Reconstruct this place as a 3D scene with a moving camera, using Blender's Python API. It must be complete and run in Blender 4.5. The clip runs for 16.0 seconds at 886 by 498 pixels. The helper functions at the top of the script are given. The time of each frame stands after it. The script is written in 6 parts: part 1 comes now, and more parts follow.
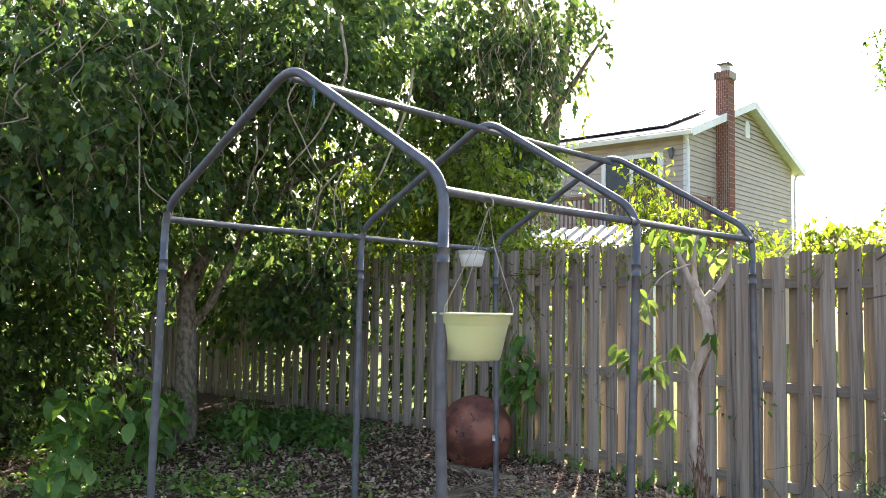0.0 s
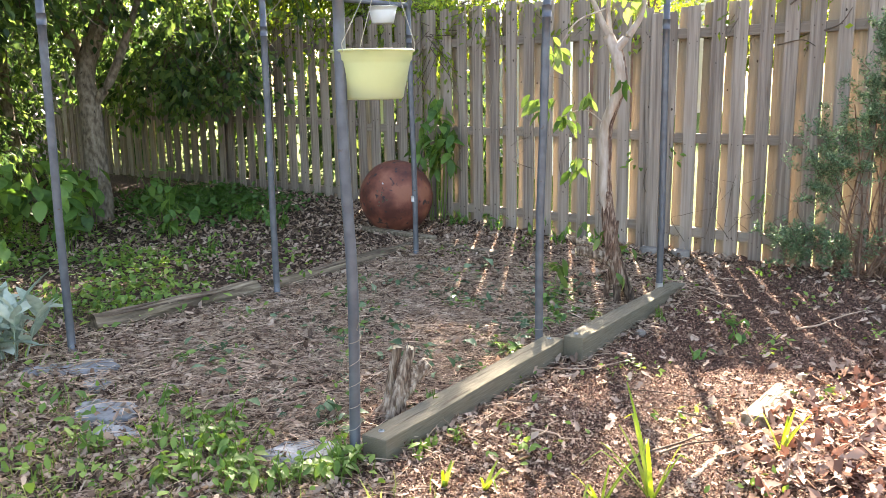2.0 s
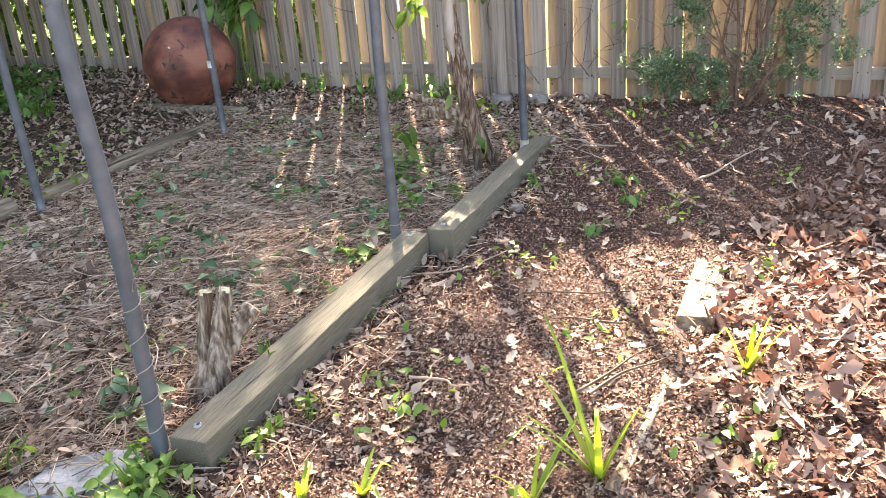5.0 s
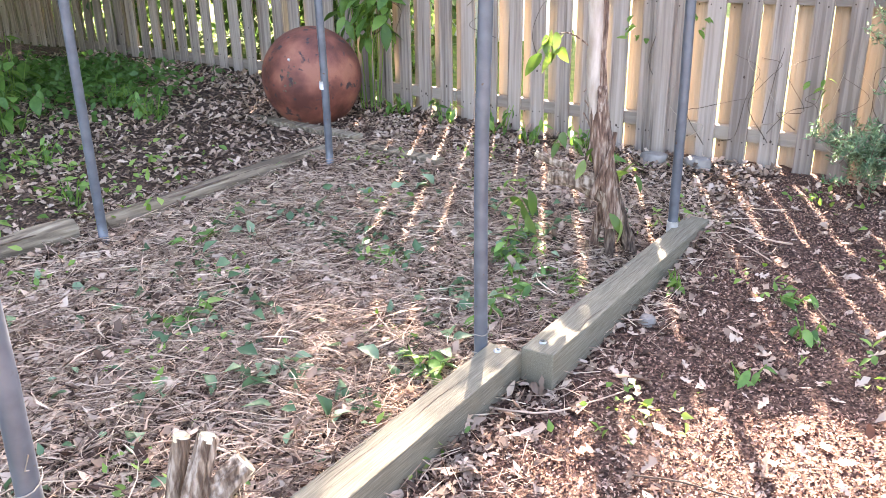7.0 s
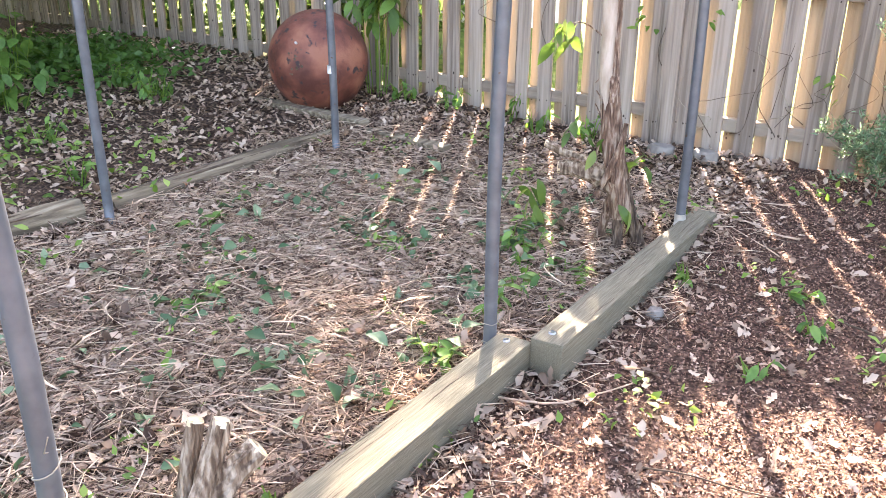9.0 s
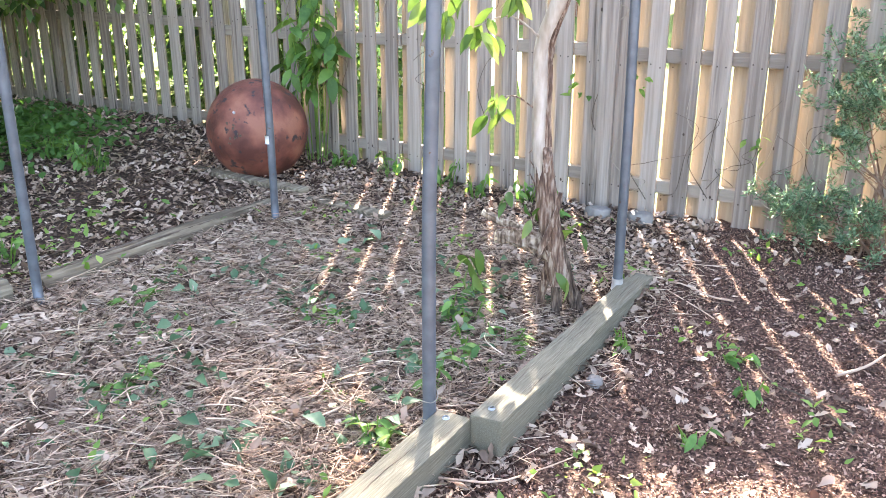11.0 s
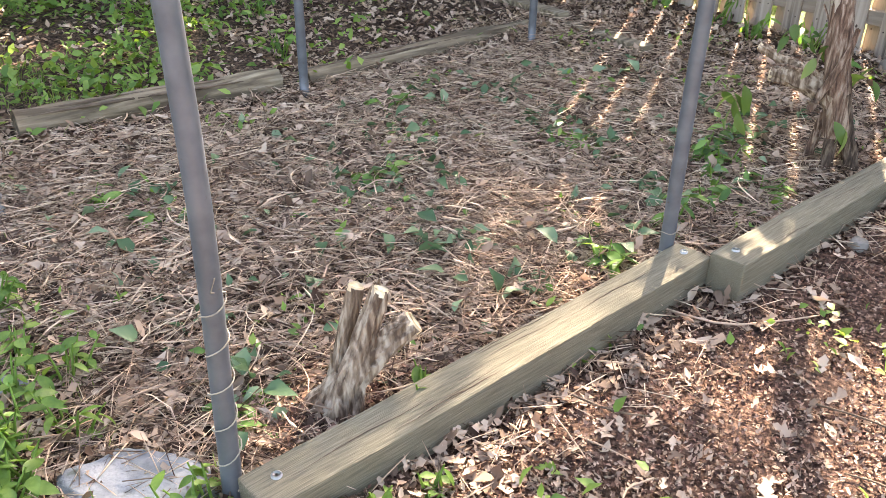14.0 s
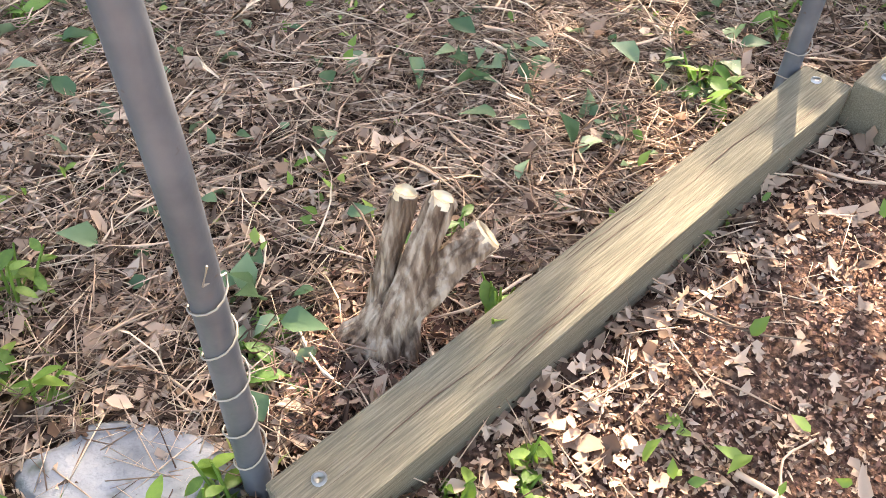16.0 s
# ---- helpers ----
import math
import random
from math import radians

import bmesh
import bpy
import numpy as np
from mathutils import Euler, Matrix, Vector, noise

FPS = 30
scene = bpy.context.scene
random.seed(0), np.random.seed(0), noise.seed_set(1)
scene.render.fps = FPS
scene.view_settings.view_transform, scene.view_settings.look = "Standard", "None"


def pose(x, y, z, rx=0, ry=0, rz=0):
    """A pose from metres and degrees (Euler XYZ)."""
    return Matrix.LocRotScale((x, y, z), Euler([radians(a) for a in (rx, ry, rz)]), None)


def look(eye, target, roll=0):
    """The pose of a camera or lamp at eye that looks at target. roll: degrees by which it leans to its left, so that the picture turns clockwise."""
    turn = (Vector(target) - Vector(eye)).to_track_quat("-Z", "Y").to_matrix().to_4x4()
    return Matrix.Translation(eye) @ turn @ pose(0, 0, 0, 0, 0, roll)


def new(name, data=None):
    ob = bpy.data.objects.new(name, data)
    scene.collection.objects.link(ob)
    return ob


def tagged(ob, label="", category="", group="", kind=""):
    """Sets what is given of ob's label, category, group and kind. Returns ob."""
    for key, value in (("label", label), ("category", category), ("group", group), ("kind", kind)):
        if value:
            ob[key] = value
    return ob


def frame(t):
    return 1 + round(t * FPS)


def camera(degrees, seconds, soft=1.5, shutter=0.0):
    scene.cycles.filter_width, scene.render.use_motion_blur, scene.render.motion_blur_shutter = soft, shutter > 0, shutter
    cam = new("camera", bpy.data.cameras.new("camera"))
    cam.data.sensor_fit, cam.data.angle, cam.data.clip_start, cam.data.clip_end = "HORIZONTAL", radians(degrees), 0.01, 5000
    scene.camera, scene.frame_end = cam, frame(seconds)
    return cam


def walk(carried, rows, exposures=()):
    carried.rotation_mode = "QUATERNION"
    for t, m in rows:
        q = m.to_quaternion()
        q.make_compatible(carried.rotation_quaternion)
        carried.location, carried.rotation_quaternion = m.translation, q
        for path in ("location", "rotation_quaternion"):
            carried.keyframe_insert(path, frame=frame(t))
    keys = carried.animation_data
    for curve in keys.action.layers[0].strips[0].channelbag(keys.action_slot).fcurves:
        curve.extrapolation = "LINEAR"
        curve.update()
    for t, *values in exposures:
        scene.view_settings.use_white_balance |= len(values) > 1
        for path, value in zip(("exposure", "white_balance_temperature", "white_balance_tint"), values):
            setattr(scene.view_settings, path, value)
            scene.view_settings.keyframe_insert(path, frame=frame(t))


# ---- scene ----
cam = camera(56.29, 16.0, soft=0.65)
ROWS = [
    (0.0, 2.199, -2.462, 1.578, 93.73, -0.91, 41.69),
    (0.5, 2.207, -2.440, 1.551, 91.46, -0.25, 41.31),
    (1.0, 2.225, -2.411, 1.519, 88.02, 0.32, 40.30),
    (1.5, 2.240, -2.374, 1.443, 81.90, 0.64, 38.44),
    (2.0, 2.239, -2.354, 1.402, 78.79, 0.87, 36.66),
    (2.5, 2.249, -2.379, 1.377, 78.40, 0.16, 35.27),
    (3.0, 2.244, -2.392, 1.360, 78.36, -0.51, 34.85),
    (3.5, 2.130, -2.318, 1.323, 75.84, 0.34, 34.09),
    (3.7, 2.058, -2.258, 1.310, 74.69, 1.10, 31.90),
    (5.8, 1.377, -0.907, 1.285, 66.17, 4.75, 23.00),
    (6.0, 1.341, -0.807, 1.314, 69.03, 3.13, 26.39),
    (6.5, 1.375, -0.580, 1.307, 69.80, 1.38, 33.90),
    (7.0, 1.346, -0.554, 1.312, 68.93, 0.90, 35.49),
    (7.5, 1.298, -0.572, 1.313, 68.57, 0.46, 35.27),
    (8.0, 1.284, -0.585, 1.321, 68.43, -0.19, 35.75),
    (8.5, 1.294, -0.594, 1.316, 68.48, -0.74, 36.17),
    (9.0, 1.302, -0.576, 1.317, 67.98, -0.31, 35.71),
    (9.5, 1.318, -0.542, 1.342, 67.51, 0.14, 34.63),
    (9.7, 1.321, -0.518, 1.351, 68.19, -0.40, 33.16),
    (11.8, 1.320, -0.538, 1.389, 74.47, 0.56, 33.13),
    (12.0, 1.311, -0.551, 1.377, 75.62, 0.60, 34.41),
    (12.5, 1.331, -0.554, 1.375, 77.11, 1.22, 36.83),
    (13.0, 1.360, -0.554, 1.360, 76.95, 0.93, 38.51),
    (13.5, 1.334, -0.543, 1.284, 68.20, -0.63, 45.24),
    (14.0, 1.292, -0.515, 1.245, 61.30, -0.74, 49.88),
    (14.5, 1.228, -0.479, 1.225, 55.76, -0.42, 51.88),
    (15.0, 0.922, -0.345, 1.158, 49.27, 1.14, 49.98),
    (15.5, 0.682, -0.237, 1.156, 44.56, 1.16, 47.81),
    (16.0, 0.657, -0.211, 1.149, 42.95, -0.45, 47.57),
]
EXPOSURES = [(0.0, 2.4, 7000, 14), (1.0, 2.75, 7300, 16), (2.0, 3.1, 7400, 15), (3.5, 3.2, 7350, 16), (6.0, 3.2, 7600, 17), (6.6, 3.95, 7000, 23),
             (9.0, 3.85, 7350, 21), (12.0, 3.95, 6600, 15), (13.0, 3.95, 6600, 15), (13.5, 4.1, 7400, 23), (14.0, 3.45, 7900, 17), (15.0, 3.4, 8000, 17), (16.0, 3.4, 8100, 18)]
walk(cam, [(t, pose(*p)) for t, *p in ROWS], EXPOSURES)

# ---- sky and sun ----
SUN_AZ, SUN_EL = -28.7, 35.0   # degrees clockwise from +y, and above the horizon
world = bpy.data.worlds.new("sky")
scene.world = world
world.use_nodes = True
wn = world.node_tree
sky = wn.nodes.new("ShaderNodeTexSky")
sky.sky_type, sky.sun_disc = "NISHITA", False
sky.sun_elevation, sky.sun_rotation = radians(SUN_EL), radians(SUN_AZ)
sky.dust_density, sky.air_density = 2.5, 1.0
wn.links.new(sky.outputs[0], wn.nodes["Background"].inputs[0])
wn.nodes["Background"].inputs[1].default_value = 0.10
sun = new("sun", bpy.data.lights.new("sun", "SUN"))
sun.data.energy, sun.data.angle, sun.data.color = 5.0, radians(0.6), (1.0, 0.94, 0.84)
sd = Vector((math.sin(radians(SUN_AZ)) * math.cos(radians(SUN_EL)), math.cos(radians(SUN_AZ)) * math.cos(radians(SUN_EL)), math.sin(radians(SUN_EL))))
sun.matrix_world = look(sd * 40, (0, 0, 0))

rng = np.random.default_rng(7)


# ---- materials ----
def material(name, colors, rough=0.8, metal=0.0, scale=8.0, detail=6.0, bump=0.3, bump_scale=40.0, stretch=(1, 1, 1), per="", per_amount=0.3,
             spots=None, spot_scale=20.0, spot_cut=(0.55, 0.65), translucent=0.0, coords="Object", bump_dist=0.01):
    """Noise between the given colours, a finer bump, variation per object or per island, and optional spots of a second colour."""
    m = bpy.data.materials.new(name)
    m.use_nodes = True
    n, l = m.node_tree.nodes, m.node_tree.links
    bsdf, out = n["Principled BSDF"], n["Material Output"]
    tc, mp = n.new("ShaderNodeTexCoord"), n.new("ShaderNodeMapping")
    mp.inputs["Scale"].default_value = stretch
    l.new(tc.outputs[coords], mp.inputs[0])
    vec = mp.outputs[0]
    rnd = None
    if per == "object":
        oi = n.new("ShaderNodeObjectInfo")
        rnd = oi.outputs["Random"]
        off = n.new("ShaderNodeVectorMath")
        off.operation = "MULTIPLY_ADD"
        comb = n.new("ShaderNodeCombineXYZ")
        for k in range(3):
            l.new(rnd, comb.inputs[k])
        off.inputs[1].default_value = (37, 53, 71)
        l.new(comb.outputs[0], off.inputs[0])
        l.new(vec, off.inputs[2])
        vec = off.outputs[0]
    elif per == "island":
        ge = n.new("ShaderNodeNewGeometry")
        rnd = ge.outputs["Random Per Island"]
    tx = n.new("ShaderNodeTexNoise")
    tx.inputs["Scale"].default_value, tx.inputs["Detail"].default_value = scale, detail
    l.new(vec, tx.inputs["Vector"])
    ramp = n.new("ShaderNodeValToRGB")
    el = ramp.color_ramp.elements
    for k, c in enumerate(colors):
        at = 0.36 + 0.28 * k / max(1, len(colors) - 1)
        e = el[k] if k < 2 else el.new(at)
        e.position, e.color = at, (*c, 1)
    fac = tx.outputs[0]
    if rnd is not None:
        mix = n.new("ShaderNodeMix")
        mix.inputs[0].default_value = per_amount
        l.new(fac, mix.inputs[2])
        l.new(rnd, mix.inputs[3])
        stre = n.new("ShaderNodeMapRange")
        stre.inputs[1].default_value, stre.inputs[2].default_value = 0.5 - 0.5 * max(per_amount, 0.35), 0.5 + 0.5 * max(per_amount, 0.35)
        stre.inputs[3].default_value, stre.inputs[4].default_value = 0.33, 0.67
        l.new(mix.outputs[0], stre.inputs[0])
        fac = stre.outputs[0]
    l.new(fac, ramp.inputs[0])
    color = ramp.outputs[0]
    if spots:
        t2 = n.new("ShaderNodeTexNoise")
        t2.inputs["Scale"].default_value, t2.inputs["Detail"].default_value = spot_scale, 4
        l.new(vec, t2.inputs["Vector"])
        mr = n.new("ShaderNodeMapRange")
        mr.inputs[1].default_value, mr.inputs[2].default_value = spot_cut
        l.new(t2.outputs[0], mr.inputs[0])
        mx = n.new("ShaderNodeMix")
        mx.data_type = "RGBA"
        l.new(mr.outputs[0], mx.inputs[0])
        l.new(color, mx.inputs[6])
        mx.inputs[7].default_value = (*spots, 1)
        color = mx.outputs[2]
    l.new(color, bsdf.inputs["Base Color"])
    bsdf.inputs["Roughness"].default_value, bsdf.inputs["Metallic"].default_value = rough, metal
    bsdf.inputs["Specular IOR Level"].default_value = 0.35
    if bump:
        tb = n.new("ShaderNodeTexNoise")
        tb.inputs["Scale"].default_value, tb.inputs["Detail"].default_value = bump_scale, 5
        l.new(vec, tb.inputs["Vector"])
        bp = n.new("ShaderNodeBump")
        bp.inputs["Strength"].default_value, bp.inputs["Distance"].default_value = bump, bump_dist
        l.new(tb.outputs[0], bp.inputs["Height"])
        l.new(bp.outputs[0], bsdf.inputs["Normal"])
    if translucent:
        tr, ms = n.new("ShaderNodeBsdfTranslucent"), n.new("ShaderNodeMixShader")
        hs = n.new("ShaderNodeHueSaturation")
        hs.inputs["Saturation"].default_value, hs.inputs["Value"].default_value, hs.inputs["Hue"].default_value = 1.15, 1.7, 0.48
        l.new(color, hs.inputs["Color"])
        l.new(hs.outputs[0], tr.inputs[0])
        ms.inputs[0].default_value = translucent
        l.new(bsdf.outputs[0], ms.inputs[1])
        l.new(tr.outputs[0], ms.inputs[2])
        l.new(ms.outputs[0], out.inputs[0])
    return m


M_FENCE = material("weathered_boards", [(0.20, 0.158, 0.125), (0.305, 0.245, 0.195), (0.40, 0.33, 0.268)], 0.85, scale=3, bump=0.6, bump_scale=6,
                   stretch=(14, 14, 0.9), per="object", per_amount=0.18, spots=(0.08, 0.062, 0.045), spot_scale=2.2, spot_cut=(0.6, 0.75))
# Back-row boards: yellower copy of the fence wood, tint standing in for bounced sunlight
M_INNER = material("inner_boards_warm_tint", [(0.20, 0.168, 0.122), (0.265, 0.224, 0.165), (0.32, 0.274, 0.205)], 0.8, scale=3, bump=0.5, bump_scale=6,
                   stretch=(14, 14, 0.9), per="object", per_amount=0.4)
M_RAIL = material("weathered_rail", [(0.22, 0.175, 0.135), (0.32, 0.265, 0.205)], 0.85, scale=3, bump=0.5, bump_scale=6, stretch=(0.9, 14, 14), per="object")
M_TIMBER = material("weathered_timber", [(0.135, 0.12, 0.082), (0.195, 0.173, 0.12), (0.255, 0.229, 0.165)], 0.88, scale=5, detail=10, bump=0.7, bump_scale=7,
                    stretch=(70, 2.0, 70), per="object", per_amount=0.12, spots=(0.125, 0.11, 0.078), spot_scale=7.0, spot_cut=(0.62, 0.74))
M_LOG = material("grey_log", [(0.10, 0.076, 0.05), (0.21, 0.165, 0.11), (0.33, 0.28, 0.20)], 0.9, scale=3, bump=0.9, bump_scale=6, stretch=(12, 1.0, 12), per="object", per_amount=0.2)
M_TUBE = material("grey_coated_steel", [(0.10, 0.11, 0.125), (0.145, 0.156, 0.173)], 0.42, 0.35, scale=14, bump=0.06, bump_scale=90, spots=(0.11, 0.075, 0.05),
                  spot_scale=34, spot_cut=(0.68, 0.74))
M_BAND = material("pale_tape", [(0.55, 0.53, 0.50), (0.7, 0.68, 0.64)], 0.6, scale=30)
M_BALL = material("rusty_red_iron", [(0.09, 0.03, 0.021), (0.18, 0.06, 0.04), (0.29, 0.115, 0.07)], 0.62, 0.0, scale=5, bump=0.5, bump_scale=60, spots=(0.045, 0.03, 0.03),
                  spot_scale=16, spot_cut=(0.6, 0.68), bump_dist=0.006)
M_POT = material("pale_green_plastic", [(0.43, 0.49, 0.29), (0.49, 0.55, 0.35)], 0.45, scale=5, bump=0.04, bump_scale=60, translucent=0.12)
M_POT2 = material("white_plastic", [(0.72, 0.72, 0.66), (0.8, 0.8, 0.75)], 0.45, scale=5, bump=0.04, translucent=0.12)
M_WIRE = material("dull_wire", [(0.30, 0.27, 0.22), (0.42, 0.38, 0.32)], 0.6, 0.3, scale=30, bump=0)
M_STRING = material("blue_string", [(0.03, 0.16, 0.26), (0.05, 0.24, 0.35)], 0.8, scale=40, bump=0)
M_STONE = material("grey_slate", [(0.15, 0.16, 0.165), (0.225, 0.235, 0.24), (0.30, 0.31, 0.31)], 0.9, scale=9, detail=9, bump=1.0, bump_scale=22, per="object", per_amount=0.12, spots=(0.09, 0.10, 0.075), spot_scale=13, spot_cut=(0.58, 0.7), bump_dist=0.014)
M_ROCK = material("pale_rock", [(0.15, 0.13, 0.11), (0.29, 0.26, 0.225)], 0.85, scale=9, bump=0.6, bump_scale=30)
M_NAIL = material("galvanised_nail", [(0.32, 0.33, 0.34), (0.45, 0.46, 0.47)], 0.5, 0.6, scale=60, bump=0.1)
M_PEEL = material("peeling_bark", [(0.09, 0.05, 0.034), (0.22, 0.135, 0.092), (0.42, 0.32, 0.245)], 0.88, scale=5, detail=8, bump=1.0, bump_scale=8, stretch=(16, 16, 2.5), bump_dist=0.02)
M_OLDBARK = material("dark_rotten_bark", [(0.035, 0.022, 0.015), (0.10, 0.065, 0.045), (0.22, 0.16, 0.115)], 0.95, scale=5, detail=8, bump=1.0, bump_scale=8, stretch=(18, 18, 3), bump_dist=0.02)
M_SMOOTH = material("smooth_pale_bark", [(0.33, 0.26, 0.20), (0.50, 0.43, 0.36)], 0.75, scale=5, bump=0.3, bump_scale=12, stretch=(6, 6, 1.5))
M_STUMP = material("ragged_grey_bark", [(0.09, 0.056, 0.036), (0.24, 0.172, 0.12), (0.43, 0.345, 0.262)], 0.92, scale=4, detail=5, bump=0.9, bump_scale=6, stretch=(16, 16, 1.6), bump_dist=0.012)
M_CUT = material("fresh_cut_wood", [(0.60, 0.45, 0.27), (0.75, 0.62, 0.43)], 0.8, scale=30, bump=0.3, bump_scale=80)
M_BARK = material("grey_brown_bark", [(0.10, 0.078, 0.052), (0.19, 0.152, 0.107), (0.27, 0.225, 0.165)], 0.9, scale=6, detail=9, bump=0.9, bump_scale=14, stretch=(5, 5, 2.5), spots=(0.05, 0.035, 0.025), spot_scale=5, spot_cut=(0.66, 0.7))
M_TWIG = material("brown_twig", [(0.07, 0.05, 0.035), (0.16, 0.115, 0.08)], 0.9, scale=12, bump=0.2)
M_PALEVINE = material("pale_dead_vine", [(0.25, 0.20, 0.14), (0.42, 0.36, 0.27)], 0.9, scale=12, bump=0.2)
M_LEAF = material("tree_leaf", [(0.032, 0.068, 0.026), (0.072, 0.138, 0.042), (0.145, 0.225, 0.068)], 0.34, scale=1.2, detail=2, bump=0, per="island", per_amount=0.5, translucent=0.5)
# Brighter, yellower copy of tree_leaf; part of the backlit glow is in the colour
M_LEAF_Y = material("sunlit_tint_leaf", [(0.09, 0.15, 0.025), (0.15, 0.23, 0.04), (0.23, 0.31, 0.06)], 0.5, scale=1.2, detail=2, bump=0, per="island", per_amount=0.5, translucent=0.5)
M_WEED = material("weed_leaf", [(0.08, 0.16, 0.034), (0.145, 0.255, 0.052), (0.23, 0.335, 0.085)], 0.5, scale=2, detail=2, bump=0, per="island", per_amount=0.55, translucent=0.35)
M_FRESH = material("fresh_weed_leaf", [(0.07, 0.145, 0.03), (0.115, 0.21, 0.042), (0.185, 0.29, 0.07)], 0.45, scale=4, bump=0.1, per="object", per_amount=0.5, translucent=0.4)
M_BROAD = material("broad_leaf", [(0.06, 0.135, 0.03), (0.105, 0.215, 0.05), (0.165, 0.29, 0.07)], 0.45, scale=4, bump=0.1, per="object", per_amount=0.5, translucent=0.35)
M_SHRUBLEAF = material("pale_shrub_leaf", [(0.06, 0.12, 0.03), (0.115, 0.19, 0.05), (0.20, 0.27, 0.09)], 0.35, scale=4, bump=0.1, per="object", per_amount=0.6, translucent=0.45)
M_WILT = material("wilted_leaf", [(0.045, 0.095, 0.04), (0.09, 0.16, 0.075), (0.17, 0.245, 0.14)], 0.5, scale=5, bump=0.15, per="island", per_amount=0.6, translucent=0.15)
M_SILVER = material("silver_felt_leaf", [(0.26, 0.33, 0.26), (0.36, 0.43, 0.34), (0.46, 0.52, 0.42)], 0.9, scale=6, bump=0.2, bump_scale=90, per="object", per_amount=0.4, translucent=0.15)
M_JSTEM = material("reddish_juniper_bark", [(0.12, 0.07, 0.045), (0.27, 0.175, 0.12)], 0.9, scale=20, bump=0.3)
M_NEEDLE = material("juniper_needle", [(0.07, 0.135, 0.07), (0.14, 0.22, 0.115), (0.25, 0.34, 0.2)], 0.6, scale=3, bump=0, per="island", per_amount=0.6, translucent=0.2)
M_GRASS = material("grass_blade", [(0.09, 0.16, 0.035), (0.16, 0.24, 0.055), (0.28, 0.33, 0.11)], 0.5, scale=3, bump=0, per="island", per_amount=0.6, translucent=0.35)
M_STRAP = material("strap_leaf", [(0.13, 0.22, 0.03), (0.22, 0.32, 0.05), (0.32, 0.38, 0.09)], 0.45, scale=3, bump=0.1, per="object", per_amount=0.5, translucent=0.35)
M_DEAD = material("dead_leaf", [(0.06, 0.033, 0.021), (0.365, 0.258, 0.182), (0.52, 0.402, 0.302)], 0.8, scale=6, bump=0.1, per="island", per_amount=0.65, translucent=0.12)
M_DEAD2 = material("oak_leaf_brown", [(0.11, 0.055, 0.036), (0.27, 0.165, 0.112), (0.42, 0.31, 0.235)], 0.7, scale=6, bump=0.1, per="island", per_amount=0.65, translucent=0.15)
M_STRAW = material("dry_stem", [(0.085, 0.046, 0.03), (0.46, 0.315, 0.218), (0.70, 0.545, 0.40)], 0.8, scale=6, bump=0, per="island", per_amount=0.7)
M_MULCH = material("bark_mulch", [(0.045, 0.02, 0.014), (0.215, 0.11, 0.076), (0.45, 0.30, 0.215)], 0.9, scale=9, bump=0, per="island", per_amount=0.65)
M_SIDING = material("tan_siding", [(0.45, 0.37, 0.31), (0.51, 0.425, 0.36)], 0.6, scale=1.5, bump=0.05)
M_WHITE = material("white_trim", [(0.74, 0.74, 0.72), (0.82, 0.82, 0.80)], 0.5, scale=4, bump=0.03)
M_ROOF = material("grey_shingle", [(0.16, 0.15, 0.145), (0.27, 0.25, 0.24)], 0.9, scale=14, bump=0.5, bump_scale=20)
M_PANEL = material("solar_glass", [(0.02, 0.025, 0.04), (0.03, 0.035, 0.05)], 0.12, scale=3, bump=0)
M_METAL = material("ribbed_shed_roof", [(0.34, 0.34, 0.33), (0.47, 0.47, 0.46)], 0.5, 0.3, scale=3, bump=0.1)
M_GLASS = material("dark_window", [(0.03, 0.035, 0.04), (0.05, 0.055, 0.06)], 0.08, scale=2, bump=0)
M_DECK = material("brown_deck_paint", [(0.16, 0.085, 0.06), (0.23, 0.125, 0.09)], 0.7, scale=6, bump=0.1)
M_BLUEGLASS = material("blue_glass_bead", [(0.25, 0.45, 0.6), (0.4, 0.6, 0.75)], 0.1, scale=6, bump=0)


def brick_material():
    m = bpy.data.materials.new("chimney_brick")
    m.use_nodes = True
    n, l = m.node_tree.nodes, m.node_tree.links
    tc, mp, br = n.new("ShaderNodeTexCoord"), n.new("ShaderNodeMapping"), n.new("ShaderNodeTexBrick")
    mp.inputs["Rotation"].default_value = (radians(90), 0, radians(90))
    l.new(tc.outputs["Object"], mp.inputs[0])
    l.new(mp.outputs[0], br.inputs[0])
    br.inputs["Color1"].default_value, br.inputs["Color2"].default_value = (0.26, 0.095, 0.06, 1), (0.17, 0.06, 0.042, 1)
    br.inputs["Mortar"].default_value = (0.36, 0.31, 0.27, 1)
    br.inputs["Scale"].default_value, br.inputs["Mortar Size"].default_value = 1.0, 0.008
    br.inputs["Brick Width"].default_value, br.inputs["Row Height"].default_value = 0.21, 0.075
    l.new(br.outputs[0], n["Principled BSDF"].inputs["Base Color"])
    n["Principled BSDF"].inputs["Roughness"].default_value = 0.9
    return m


